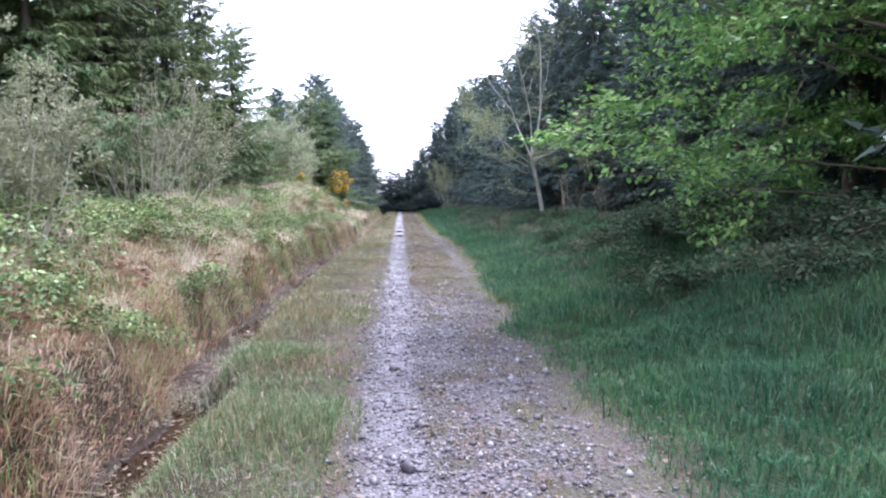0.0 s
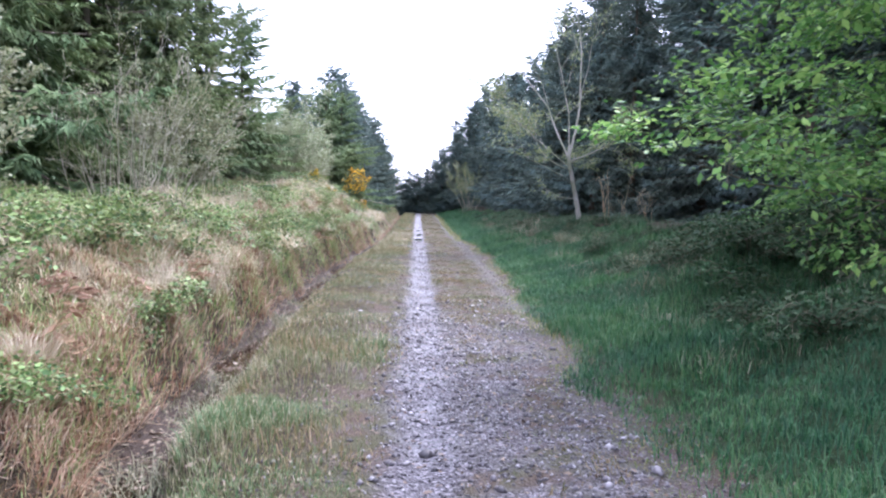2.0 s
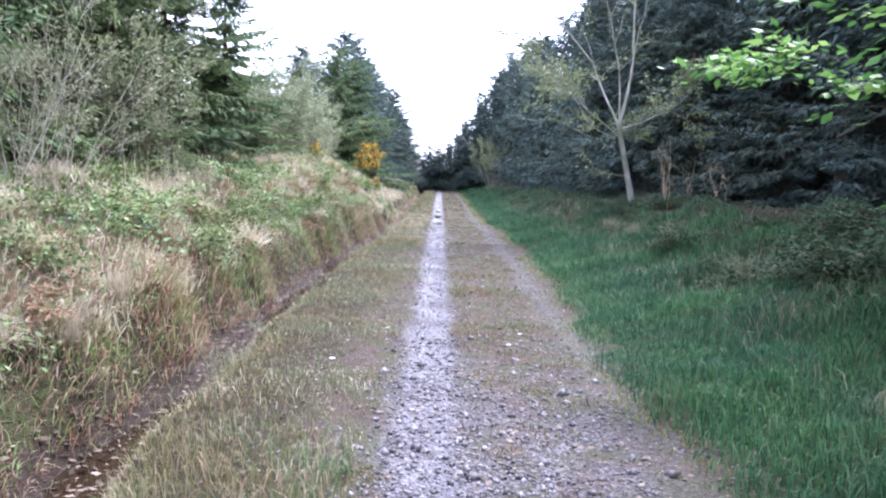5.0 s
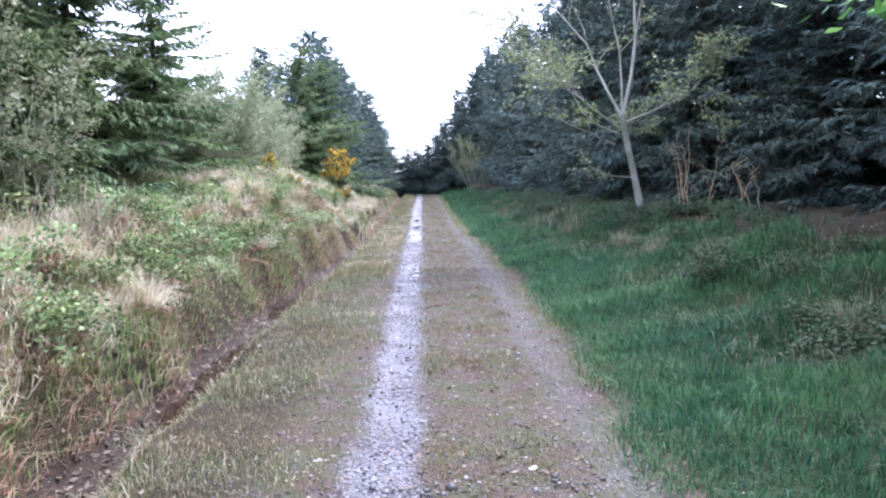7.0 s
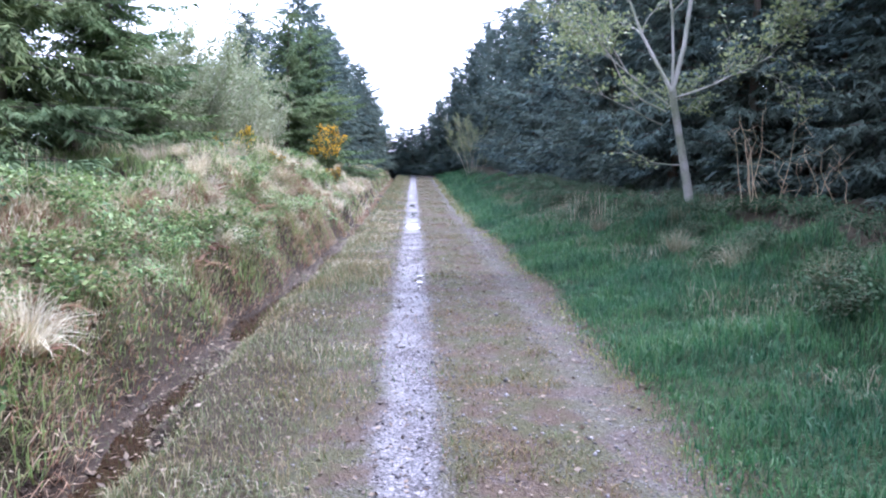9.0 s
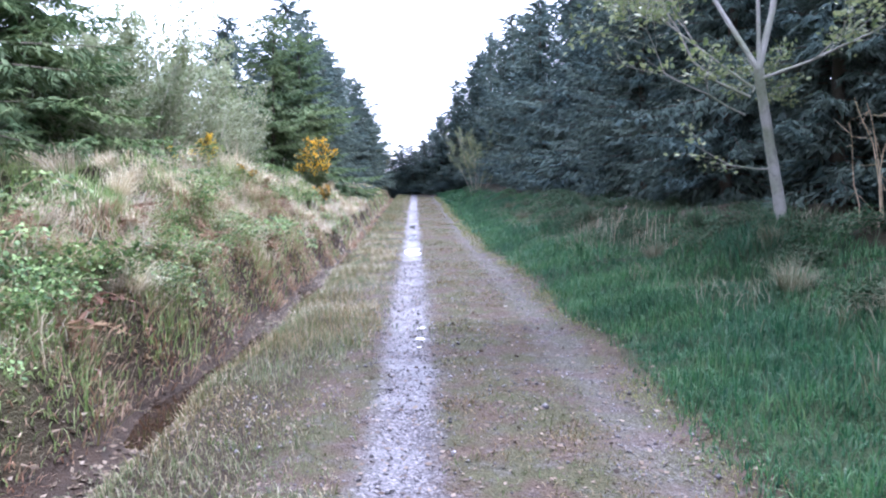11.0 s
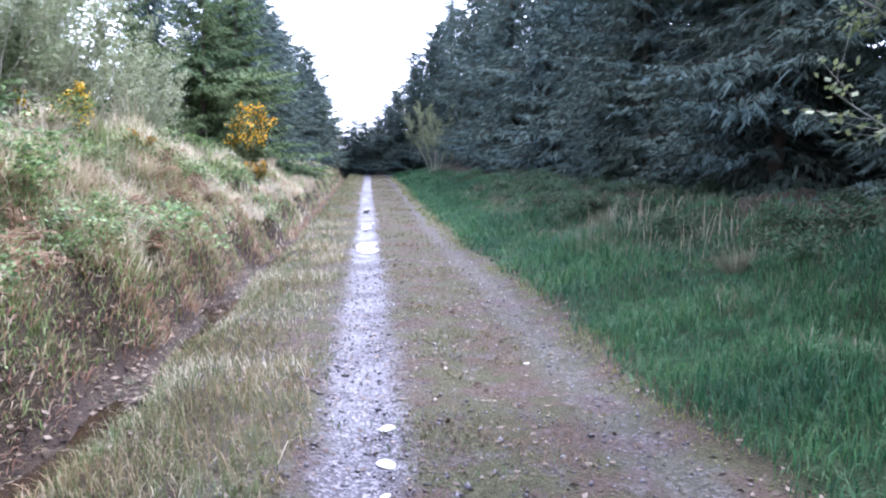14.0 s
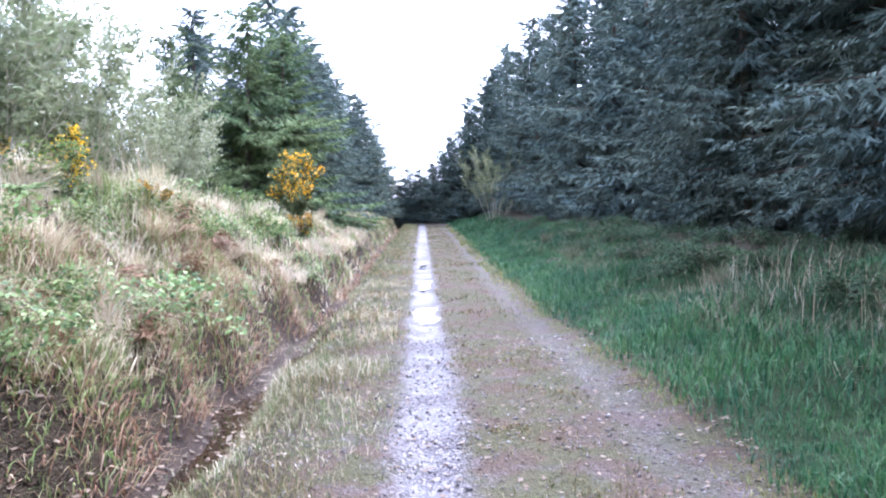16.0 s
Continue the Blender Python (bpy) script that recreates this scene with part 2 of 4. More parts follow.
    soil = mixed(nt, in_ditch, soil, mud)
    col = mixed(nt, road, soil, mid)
    ruts = calc(nt, "MAXIMUM", rut_l, calc(nt, "MULTIPLY", rut_r, 0.3))
    col = mixed(nt, calc(nt, "MULTIPLY", ruts, road), col, gravel)
    wet = calc(nt, "MULTIPLY", rut_l, calc(nt, "MULTIPLY_ADD", step_node(nt, noise_node(nt, 1.6, 3), 0.36, 0.6), 0.6, 0.4))
    wet2 = calc(nt, "MULTIPLY", calc(nt, "MAXIMUM", calc(nt, "MULTIPLY", near_gravel, 0.2), calc(nt, "MULTIPLY", rut_r, 0.12)), road)
    wet = calc(nt, "MAXIMUM", wet, wet2)
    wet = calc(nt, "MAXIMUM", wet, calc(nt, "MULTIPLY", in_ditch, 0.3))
    col = mixed(nt, calc(nt, "MULTIPLY", wet, 0.45), col, mixed(nt, 1.0, col, (0.55, 0.53, 0.58), "MULTIPLY"))
    nt.links.new(col, bsdf.inputs["Base Color"])
    nt.links.new(calc(nt, "MULTIPLY_ADD", wet, -0.46, 0.88), bsdf.inputs["Roughness"])
    nt.links.new(calc(nt, "MULTIPLY_ADD", wet, 0.22, 0.15), bsdf.inputs["Specular IOR Level"])
    h = calc(nt, "ADD", calc(nt, "MULTIPLY", vor.outputs["Distance"], 0.9), noise_node(nt, 60, 3))
    b = nt.nodes.new("ShaderNodeBump")
    b.inputs["Distance"].default_value = 0.02
    nt.links.new(calc(nt, "MULTIPLY_ADD", wet, -0.45, 0.8), b.inputs["Strength"])
    nt.links.new(h, b.inputs["Height"])
    nt.links.new(b.outputs["Normal"], bsdf.inputs["Normal"])
    return m


def water_material(name, colour):
    m, nt, bsdf, out = nodes_of(name)
    bsdf.inputs["Base Color"].default_value = (*colour, 1)
    bsdf.inputs["Roughness"].default_value = 0.04
    b = nt.nodes.new("ShaderNodeBump")
    b.inputs["Strength"].default_value, b.inputs["Distance"].default_value = 0.12, 0.01
    nt.links.new(noise_node(nt, 9, 2), b.inputs["Height"])
    nt.links.new(b.outputs["Normal"], bsdf.inputs["Normal"])
    return m


def stone_material():
    m, nt, bsdf, out = nodes_of("gravel_stone")
    geo = nt.nodes.new("ShaderNodeNewGeometry")
    col = ramp_node(nt, geo.outputs["Random Per Island"], [(0.05, 0.045, 0.052), (0.1, 0.09, 0.104), (0.15, 0.136, 0.155), (0.38, 0.36, 0.39)])
    nt.links.new(mixed(nt, noise_node(nt, 60, 3), col, mixed(nt, 1.0, col, (0.6, 0.58, 0.56), "MULTIPLY")), bsdf.inputs["Base Color"])
    bsdf.inputs["Roughness"].default_value = 0.5
    return m


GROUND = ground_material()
PUDDLE = water_material("rain_water", (0.06, 0.05, 0.045))
DITCH = water_material("ditch_water", (0.022, 0.013, 0.008))
STONE = stone_material()
LUSH = foliage("lush_grass", [(0.014, 0.055, 0.024), (0.028, 0.095, 0.036), (0.05, 0.132, 0.046), (0.085, 0.17, 0.066), (0.13, 0.18, 0.085)], 0.5, 0.35, (0.55, 0.72, 0.85), 0.9)
VERGE = foliage("verge_grass", [(0.07, 0.11, 0.04), (0.12, 0.17, 0.065), (0.32, 0.29, 0.19), (0.2, 0.19, 0.1), (0.09, 0.15, 0.05), (0.42, 0.38, 0.28)], 0.6, 0.3, (1.0, 0.82, 0.72), 0.9)
FRESH = foliage("fresh_grass", [(0.05, 0.1, 0.04), (0.09, 0.155, 0.065), (0.14, 0.2, 0.09), (0.26, 0.26, 0.16)], 0.55, 0.3, (0.9, 0.85, 0.8), 0.9)
MIDGRASS = foliage("worn_grass", [(0.055, 0.07, 0.028), (0.11, 0.115, 0.055), (0.23, 0.195, 0.135), (0.08, 0.12, 0.04), (0.13, 0.1, 0.065)], 0.65, 0.25, (1.15, 0.85, 0.75), 1.2)
EDGE = foliage("edge_grass", [(0.09, 0.13, 0.04), (0.15, 0.19, 0.06), (0.22, 0.24, 0.09), (0.28, 0.25, 0.13)], 0.6, 0.3, (1.0, 0.85, 0.7), 1.1)
STRAW = foliage("dry_straw", [(0.34, 0.28, 0.19), (0.58, 0.51, 0.39), (0.74, 0.68, 0.56), (0.4, 0.31, 0.21), (0.68, 0.63, 0.54)], 0.6, 0.35, (0.88, 0.84, 0.74), 0.7)
BANKGREEN = foliage("bank_grass", [(0.13, 0.19, 0.055), (0.21, 0.28, 0.09), (0.3, 0.35, 0.14), (0.37, 0.38, 0.2)], 0.55, 0.3, (0.8, 0.9, 0.85), 0.5)
WITHERED = foliage("withered_grass", [(0.12, 0.12, 0.07), (0.2, 0.18, 0.12), (0.27, 0.25, 0.18), (0.09, 0.13, 0.06)], 0.65, 0.25)
# Bramble green again, darkened so the conifers' shade sits in the colour.
SHADE_DARK = foliage("shade_darkened_growth", [(0.02, 0.045, 0.022), (0.035, 0.075, 0.034), (0.055, 0.1, 0.048), (0.1, 0.11, 0.065)], 0.8, 0.25)
BRAMBLE = foliage("bramble_leaf", [(0.05, 0.085, 0.035), (0.11, 0.175, 0.06), (0.19, 0.27, 0.09), (0.3, 0.37, 0.15)], 0.6, 0.25, (0.8, 0.85, 0.9), 1.0)
DEADGRASS = foliage("dead_grass", [(0.17, 0.1, 0.06), (0.34, 0.22, 0.14), (0.5, 0.38, 0.26), (0.2, 0.22, 0.09), (0.6, 0.5, 0.37), (0.27, 0.16, 0.095)], 0.7, 0.25, (0.9, 0.8, 0.7), 1.4)
BRACKEN = foliage("dead_bracken", [(0.1, 0.055, 0.03), (0.2, 0.11, 0.065), (0.3, 0.19, 0.12), (0.15, 0.09, 0.055)], 0.75, 0.2, (0.8, 0.8, 0.8), 1.0)
SPRUCE = foliage("spruce_needles", [(0.06, 0.09, 0.038), (0.11, 0.15, 0.06), (0.16, 0.2, 0.085), (0.21, 0.245, 0.115)], 0.9, 0.15, (0.75, 0.85, 1.0), 0.6, 0.12)
# Bluer, greyer needles: the hazy veil over the trees is put into this colour.
SPRUCE_HAZED = foliage("hazed_spruce_needles", [(0.05, 0.07, 0.058), (0.085, 0.115, 0.092), (0.125, 0.16, 0.13), (0.17, 0.205, 0.17)], 0.9, 0.15, (0.75, 0.85, 1.0), 0.6, 0.12)
BEECH = foliage("fresh_beech_leaf", [(0.06, 0.13, 0.035), (0.12, 0.22, 0.055), (0.2, 0.31, 0.08), (0.32, 0.42, 0.13)], 0.5, 0.4, (0.8, 0.88, 0.9), 0.7, 0.25)
YOUNG = foliage("young_leaf", [(0.1, 0.13, 0.055), (0.16, 0.19, 0.085), (0.24, 0.26, 0.13), (0.15, 0.17, 0.08)], 0.5, 0.35)
WILLOW = foliage("willow_leaf", [(0.14, 0.17, 0.09), (0.21, 0.24, 0.13), (0.30, 0.32, 0.2), (0.24, 0.24, 0.15)], 0.55, 0.35)
GORSE = foliage("gorse_spines", [(0.05, 0.07, 0.025), (0.09, 0.11, 0.04), (0.13, 0.14, 0.06)], 0.6, 0.15)
FLOWER = foliage("gorse_flower", [(0.75, 0.36, 0.01), (0.85, 0.48, 0.02), (0.9, 0.56, 0.04)], 0.5, 0.3)
DEADLEAF = foliage("fallen_leaf", [(0.04, 0.028, 0.02), (0.09, 0.06, 0.045), (0.16, 0.115, 0.085), (0.24, 0.19, 0.15)], 0.6, 0.1)
SPRUCE_BARK = bark("spruce_bark", (0.03, 0.022, 0.016), (0.085, 0.065, 0.05), 18)
PALE_BARK = bark("pale_bark", (0.1, 0.095, 0.085), (0.32, 0.3, 0.28), 14)
BROWN_BARK = bark("brown_bark", (0.07, 0.05, 0.04), (0.17, 0.14, 0.1), 20)
GREY_TWIG = bark("grey_twig", (0.24, 0.2, 0.16), (0.46, 0.41, 0.34), 22)
DRY_STEM = bark("dry_stem", (0.2, 0.14, 0.09), (0.4, 0.3, 0.2), 22)

# ---- ground ----
def ground_sheet():
    xs = np.concatenate([[-900, -300, -120, -60, -35, -22, -16, -12, -10], np.arange(-9, 8, 0.09), [8.3, 9, 10, 12, 16, 24, 40, 80, 300, 900]])
    ys = np.concatenate([[-900, -200, -60, -25, -12, -6, -3, -1], np.arange(0, 36, 0.13), np.arange(36, 70, 0.6), np.arange(70, 120, 3), [140, 200, 400, 1500]])
    X, Y = np.meshgrid(xs, ys)
    Z = height(X, Y)
    n, k = len(xs), len(ys)
    i, j = np.meshgrid(np.arange(n - 1), np.arange(k - 1))
    a = (j * n + i).ravel()
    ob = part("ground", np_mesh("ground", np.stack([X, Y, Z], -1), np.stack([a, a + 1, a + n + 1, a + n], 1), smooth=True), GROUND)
    return tagged(ob, "stony forest track with worn grass, ruts and banks", "ground", kind="structure")


ground_sheet()


def flat_water(name, cx, cy, half_x, half_y, z, material, seed):
    r = np.random.default_rng(seed)
    n = 28
    a = np.arange(n) * 2 * np.pi / n
    k = 1 + 0.22 * np.sin(a * 3 + r.uniform(0, 6)) + 0.15 * np.sin(a * 5 + r.uniform(0, 6))
    top = np.stack([cx + half_x * k * np.cos(a), cy + half_y * k * np.sin(a), np.full(n, z)], 1)
    return part(name, np_mesh(name, top, np.arange(n)[None, :]), material)


for i, (px, py, hx, hy) in enumerate(((-0.03, 32.3, 0.24, 0.75), (-0.02, 36.5, 0.16, 0.8), (0.05, 40.5, 0.15, 1.0))):
    zz = float(np.min(height(np.array([px]), np.array([py])))) + 0.005
    tagged(flat_water("puddle", px, py, hx, hy, zz, PUDDLE, 40 + i), "shallow rain puddle lying in the gravel wheel rut", "puddle", "puddles in the rut")
ys = np.arange(0, 60, 0.4)
cx = ditch_x(ys)
hw = 0.17 + 0.04 * np.sin(ys * 2.3)
zw = -0.375 + 0.03 * np.exp(-((ys - 23.2) / 2.4) ** 2) - 0.2 * ramp(ys, 26, 34)
V = np.concatenate([np.stack([cx - hw, ys, zw], 1), np.stack([cx + hw, ys, zw], 1)])
i = np.arange(len(ys) - 1)
tagged(part("water", np_mesh("water", V, np.stack([i, i + len(ys), i + len(ys) + 1, i + 1], 1)), DITCH), "brown standing water in the roadside ditch", "water", kind="structure")


# ---- trees ----
def spruce(height_m, radius, seed, step, twig, needle, wide=0.2, rate=1.0, clear=0.0):
    """Spruce with drooping whorled branches: an empty with trunk, limbs and crown."""
    r = np.random.default_rng(seed)
    root = new("spruce_tree")
    lean = r.normal(0, 0.02, 2)
    trunk = [(lean[0] * z, lean[1] * z, z, 0.014 * (height_m - z) + 0.012) for z in np.linspace(-0.3, height_m, 10)]
    V, F = tubes([trunk], 8)
    part("trunk", np_mesh("trunk", V, F, smooth=True), SPRUCE_BARK, root)
    limbs, P, D, L = [], [], [], []
    z = 0.25 + clear
    while z < height_m - 0.1:
        f = 1 - z / height_m
        length = radius * (f ** 0.6) * (0.75 + 0.25 * math.sin(z * 2.3 + seed)) * r.uniform(0.62, 1.15) + 0.16
        a = r.uniform(0, 2 * np.pi)
        pitch = 0.55 - 0.75 * f ** 0.6 + r.normal(0, 0.1)
        n = max(4, int(length / step))
        s = np.linspace(0.08, 1, n)
        drop = -0.16 * length * s ** 2 * f + 0.10 * length * s ** 4
        px = np.cos(a) * s * length * np.cos(pitch)
        py = np.sin(a) * s * length * np.cos(pitch)
        pz = z + s * length * np.sin(pitch) + drop
        pts = np.stack([px + lean[0] * z, py + lean[1] * z, pz], 1)
        limbs.append([(*pts[0], 0.02 * f + 0.006), (*pts[n // 2], 0.012 * f + 0.004), (*pts[-1], 0.003)])
        out = np.array([np.cos(a), np.sin(a), 0])
        side = np.array([-np.sin(a), np.cos(a), 0])
        for sign in (-1, 1):
            d = out * r.uniform(0.35, 1.0, (n, 1)) + side * sign * r.uniform(0.5, 1.1, (n, 1)) + np.array([0, 0, 1.0]) * r.normal(-0.45, 0.22, (n, 1))
            P.append(pts + r.normal(0, 0.025, (n, 3)))
            D.append(d)
            L.append(twig * (1.15 - 0.65 * s) * r.uniform(0.6, 1.3, n) * (0.55 + 0.6 * f))
        P.append(pts[-2:])
        D.append(np.tile(out + np.array([0, 0, 0.15]), (2, 1)))
        L.append(np.full(2, twig * 0.8))
        z += r.uniform(0.5, 1.5) * 0.05 * rate * (0.7 + 0.3 * (1 - f))
    V, F = tubes(limbs, 3)
    tagged(part("branchwork", np_mesh("branchwork", V, F), SPRUCE_BARK, root, "thin brown branches"), kind="stuff")
    P, D, L = np.concatenate(P), np.concatenate(D), np.concatenate(L)
    # every twig carries several needle sprigs along it
    d = unit(D)
    up = np.array([0, 0, 1.0])
    PP, DD, LL = [P], [d], [L]
    for k in range(needle):
        f = (k + 0.6) / (needle + 0.5)
        s = unit(np.cross(d, up)) * (1 if k % 2 else -1)
        PP.append(P + d * L[:, None] * f)
        DD.append(d * 0.8 + s * r.uniform(0.4, 1.0, (len(P), 1)) + up * r.normal(-0.22, 0.22, (len(P), 1)))
        LL.append(L * r.uniform(0.35, 0.65, len(P)))
    P, D, L = np.concatenate(PP), np.concatenate(DD), np.concatenate(LL)
    U = np.tile(up, (len(P), 1)) + r.normal(0, 0.5, (len(P), 3))
    V, F = sprigs(P, D, U, L * 1.1, np.maximum(wide * L, 0.02) + 0.014)
    part("crown", np_mesh("crown", V, F), SPRUCE, root, "dense dark green needle sprays")
    return root


def set_crown(root, material):
    for c in root.children:
        if c.name.startswith("crown"):
            c.data.materials.clear()
            c.data.materials.append(material)


def put(source, x, y, scale=1.0, turn=0.0, sink=0.05, tall=1.0, z=None):
    zz = float(height(x, y)) - sink if z is None else z
    return copy_thing(source, pose(x, y, zz, 0, 0, turn) @ Matrix.Diagonal((scale, scale, scale * tall, 1)))


def place_first(source, x, y, scale=1.0, turn=0.0, tall=1.0):
    m = pose(x, y, float(height(x, y)) - 0.05, 0, 0, turn)
    source.matrix_basis = m @ Matrix.Diagonal((scale, scale, scale * tall, 1))


def scatter_trees(makers, spots, label, group):
    """The first spot of each variant takes the original, the rest take copies."""
    used = set()
    for i, (x, y, s, tall) in enumerate(spots):
        k = i % len(makers)
        src = makers[k]
        turn = (i * 137.5) % 360
        if k in used:
            q = pose(x, y, float(height(x, y)) - 0.05, 0, 0, turn) @ Matrix.Diagonal((s, s, s * tall, 1))
            ob = copy_thing(src, Matrix.Identity(4))
            ob.matrix_basis = q
        else:
            used.add(k)
            ob = src
            later.append((src, x, y, s, turn, tall))
        tagged(ob, label, "tree", group)


later = []
NEAR = [spruce(7.0, 2.9, 11 + k, 0.10, 0.40, 8, 0.16, 1.15) for k in range(3)]
NEAR_R = [spruce(9.5, 2.5, 21 + k, 0.11, 0.40, 8, 0.16, 1.1) for k in range(3)]
FAR = [spruce(8.0, 2.8, 31 + k, 0.24, 0.6, 5, 0.22, 1.2) for k in range(3)]
BARE = [spruce(11.0, 2.8, 46 + k, 0.26, 0.6, 4, 0.24, 1.4, 3.0) for k in range(2)]
FAR_R = [spruce(9.5, 2.6, 41 + k, 0.24, 0.6, 5, 0.22, 1.2) for k in range(3)]
# These crowns take the needle colour with the haze tint.
for s in NEAR_R + FAR_R + BARE + FAR:
    set_crown(s, SPRUCE_HAZED)
r = np.random.default_rng(3)
left_near = [(-6.6, 15.3, 1.1, 1.15), (-6.4, 18.4, 1.05, 1.1), (-5.7, 21.2, 0.95, 1.1), (-5.9, 24.0, 0.92, 1.05), (-5.5, 27.2, 0.85, 0.95), (-7.9, 13.0, 1.2, 1.2), (-8.3, 17.0, 1.2, 1.2), (-8.0, 20.5, 1.15, 1.15), (-5.3, 45.0, 1.0, 0.95), (-6.4, 42.2, 0.62, 1.1), (-4.6, 47.6, 1.05, 0.9), (-7.0, 29.8, 0.6, 0.8)]
scatter_trees(NEAR, left_near, "green spruce with drooping branches on the grassy bank", "spruces on the bank")
right_near = [(6.7, 27.4, 0.85, 1.05), (6.1, 30.3, 0.92, 1.1), (6.9, 33.0, 1.05, 1.0), (6.2, 35.8, 0.9, 1.08), (6.7, 38.4, 1.0, 1.0), (7.9, 24.6, 0.95, 1.0), (8.3, 21.0, 0.95, 1.0), (8.3, 16.5, 0.9, 1.0)]
scatter_trees(NEAR_R, right_near, "tall dark spruce at the track's edge, needles tinted blue-green for haze", "spruces along the track")
spots = [(6.5 + r.normal(0, 0.35), y, r.uniform(0.85, 1.05), 1.0) for y in np.arange(41, 72, 2.8)]
spots += [(8.8 + r.normal(0, 0.3), y, r.uniform(0.95, 1.1), 1.0) for y in np.arange(28, 60, 2.9)]
spots += [(11.5 + r.normal(0, 0.4), y, r.uniform(1.0, 1.15), 1.0) for y in np.arange(28, 58, 3.6)]
# Four unseen spruces beside the start, added to shade the near verge.
spots += [(6.7, -1.5, 0.9, 1.0), (6.5, 1.6, 0.95, 1.0), (6.7, 4.6, 1.0, 1.0), (7.3, 7.6, 1.0, 1.0)]
spots += [(11.8 + r.normal(0, 0.3), y, r.uniform(0.95, 1.1), 1.0) for y in np.arange(1, 28, 2.0)]
spots += [(14.4 + r.normal(0, 0.3), y, r.uniform(1.05, 1.2), 1.0) for y in np.arange(0, 36, 3.0)]
for x in np.arange(-1.6, 6.2, 0.75):
    k = 0.62 + 0.04 * max(x, 0)
    spots.append((x + r.normal(0, 0.15), 76.5 - 0.7 * x + r.normal(0, 0.4), k, (3.5 + 1.25 * max(x, 0) + r.normal(0, 0.25)) / (9.5 * k)))
    spots.append((x + 0.4, 80.0 - 0.7 * x, k, (3.3 + 1.25 * max(x, 0) + r.normal(0, 0.2)) / (9.5 * k)))
scatter_trees(FAR_R, spots, "dark spruce in the dense plantation, a few added unseen for shade", "spruces in the plantation")
spots = [(x + r.normal(0, 0.3), y + r.normal(0, 0.3), r.uniform(0.9, 1.1), 1.0) for x in (9.2,) for y in np.arange(1, 27.5, 2.3)]
spots += [(8.2 + r.normal(0, 0.2), y, r.uniform(0.85, 0.95), 1.0) for y in (14.6, 16.9, 19.3, 21.9)]
scatter_trees(BARE, spots, "plantation spruce with bare lower trunk and high canopy", "spruces with bare trunks")
spots = [(-4.8 + 1.4 * float(ramp(y, 62, 80)) + r.normal(0, 0.2), y, r.uniform(0.85, 0.98), 1.06 - 0.4 * float(ramp(y, 64, 82))) for y in np.arange(49.5, 83, 2.2)]
spots += [(-7.2 + r.normal(0, 0.3), y, r.uniform(0.7, 0.9), 1.0) for y in np.arange(46, 80, 3.0)]
spots += [(-10.5 + r.normal(0, 0.5), y, r.uniform(0.85, 1.05), 1.0) for y in np.arange(6, 26, 2.6)]
spots += [(-8.4 + r.normal(0, 0.3), y, r.uniform(0.85, 1.05), 1.0) for y in np.arange(-6, 9, 2.8)]
spots += [(-8.4 + r.normal(0, 0.2), y, r.uniform(0.8, 0.95), 0.95) for y in np.arange(22, 29, 2.0)]
scatter_trees(FAR, spots, "spruce standing in the row behind the bank", "spruces behind the bank")


def grow(start, way, length, radius, depth, r, lines, tips, kids=3, wander=0.22, lift=0.05, shrink=0.62, spread=0.75, level=1.0):
    """A wandering limb with side limbs; gathers tube lines and twig points."""
    n = 6
    p, d = np.array(start, float), unit(np.array(way, float))
    line = [(*p, radius)]
    for i in range(n):
        d = unit(d + r.normal(0, wander, 3) * 0.6 + np.array([0, 0, lift]))
        p = p + d * length / n
        rad = radius * (1 - 0.8 * (i + 1) / n)
        line.append((*p, max(rad, 0.0025)))
        if depth == 0 or i > n // 2 or (level < 1 and depth == 1 and i > 1):
            tips.append((p.copy(), d.copy()))
        if depth > 0 and i >= 1:
            for _ in range(kids if i < n - 1 else kids + 1):
                if r.random() < 0.62:
                    side = unit(np.cross(d, r.normal(0, 1, 3)) * np.array([1, 1, level]))
                    grow(p, d + side * spread, length * shrink * r.uniform(0.5, 1.05), max(rad * 0.55, 0.003), depth - 1, r, lines, tips, kids, wander, lift, shrink, spread, level)
    lines.append(line)


def leafed(root, lines, tips, wood, leaf, r, per_tip, size, sides=5, reach=0.12, flat=0.6, parts=("branchwork", "crown")):
    if isinstance(lines[0][0], list):
        for limb in lines:
            V, F = tubes(limb, sides)
            part("limb", np_mesh("limb", V, F, smooth=True), wood, root)
    else:
        V, F = tubes(lines, sides)
        tagged(part(parts[0], np_mesh(parts[0], V, F, smooth=True), wood, root), kind="stuff")
    P = np.repeat(np.array([t[0] for t in tips]), per_tip, 0)
    D = np.repeat(np.array([t[1] for t in tips]), per_tip, 0)
    n = len(P)
    P = P + r.normal(0, reach, (n, 3)) * np.array([1, 1, 0.22])
    D = unit(D + r.normal(0, 0.9, (n, 3)) * np.array([1, 1, 0.4]) - np.array([0, 0, 0.15]))
    U = np.array([0, 0, 1.0]) + r.normal(0, flat, (n, 3))
    s = size * r.uniform(0.6, 1.25, n)
    V, F = leaves(P, D, U, s, s * 0.62, 0.12, 0.12)
    part(parts[1], np_mesh(parts[1], V, F), leaf, root)


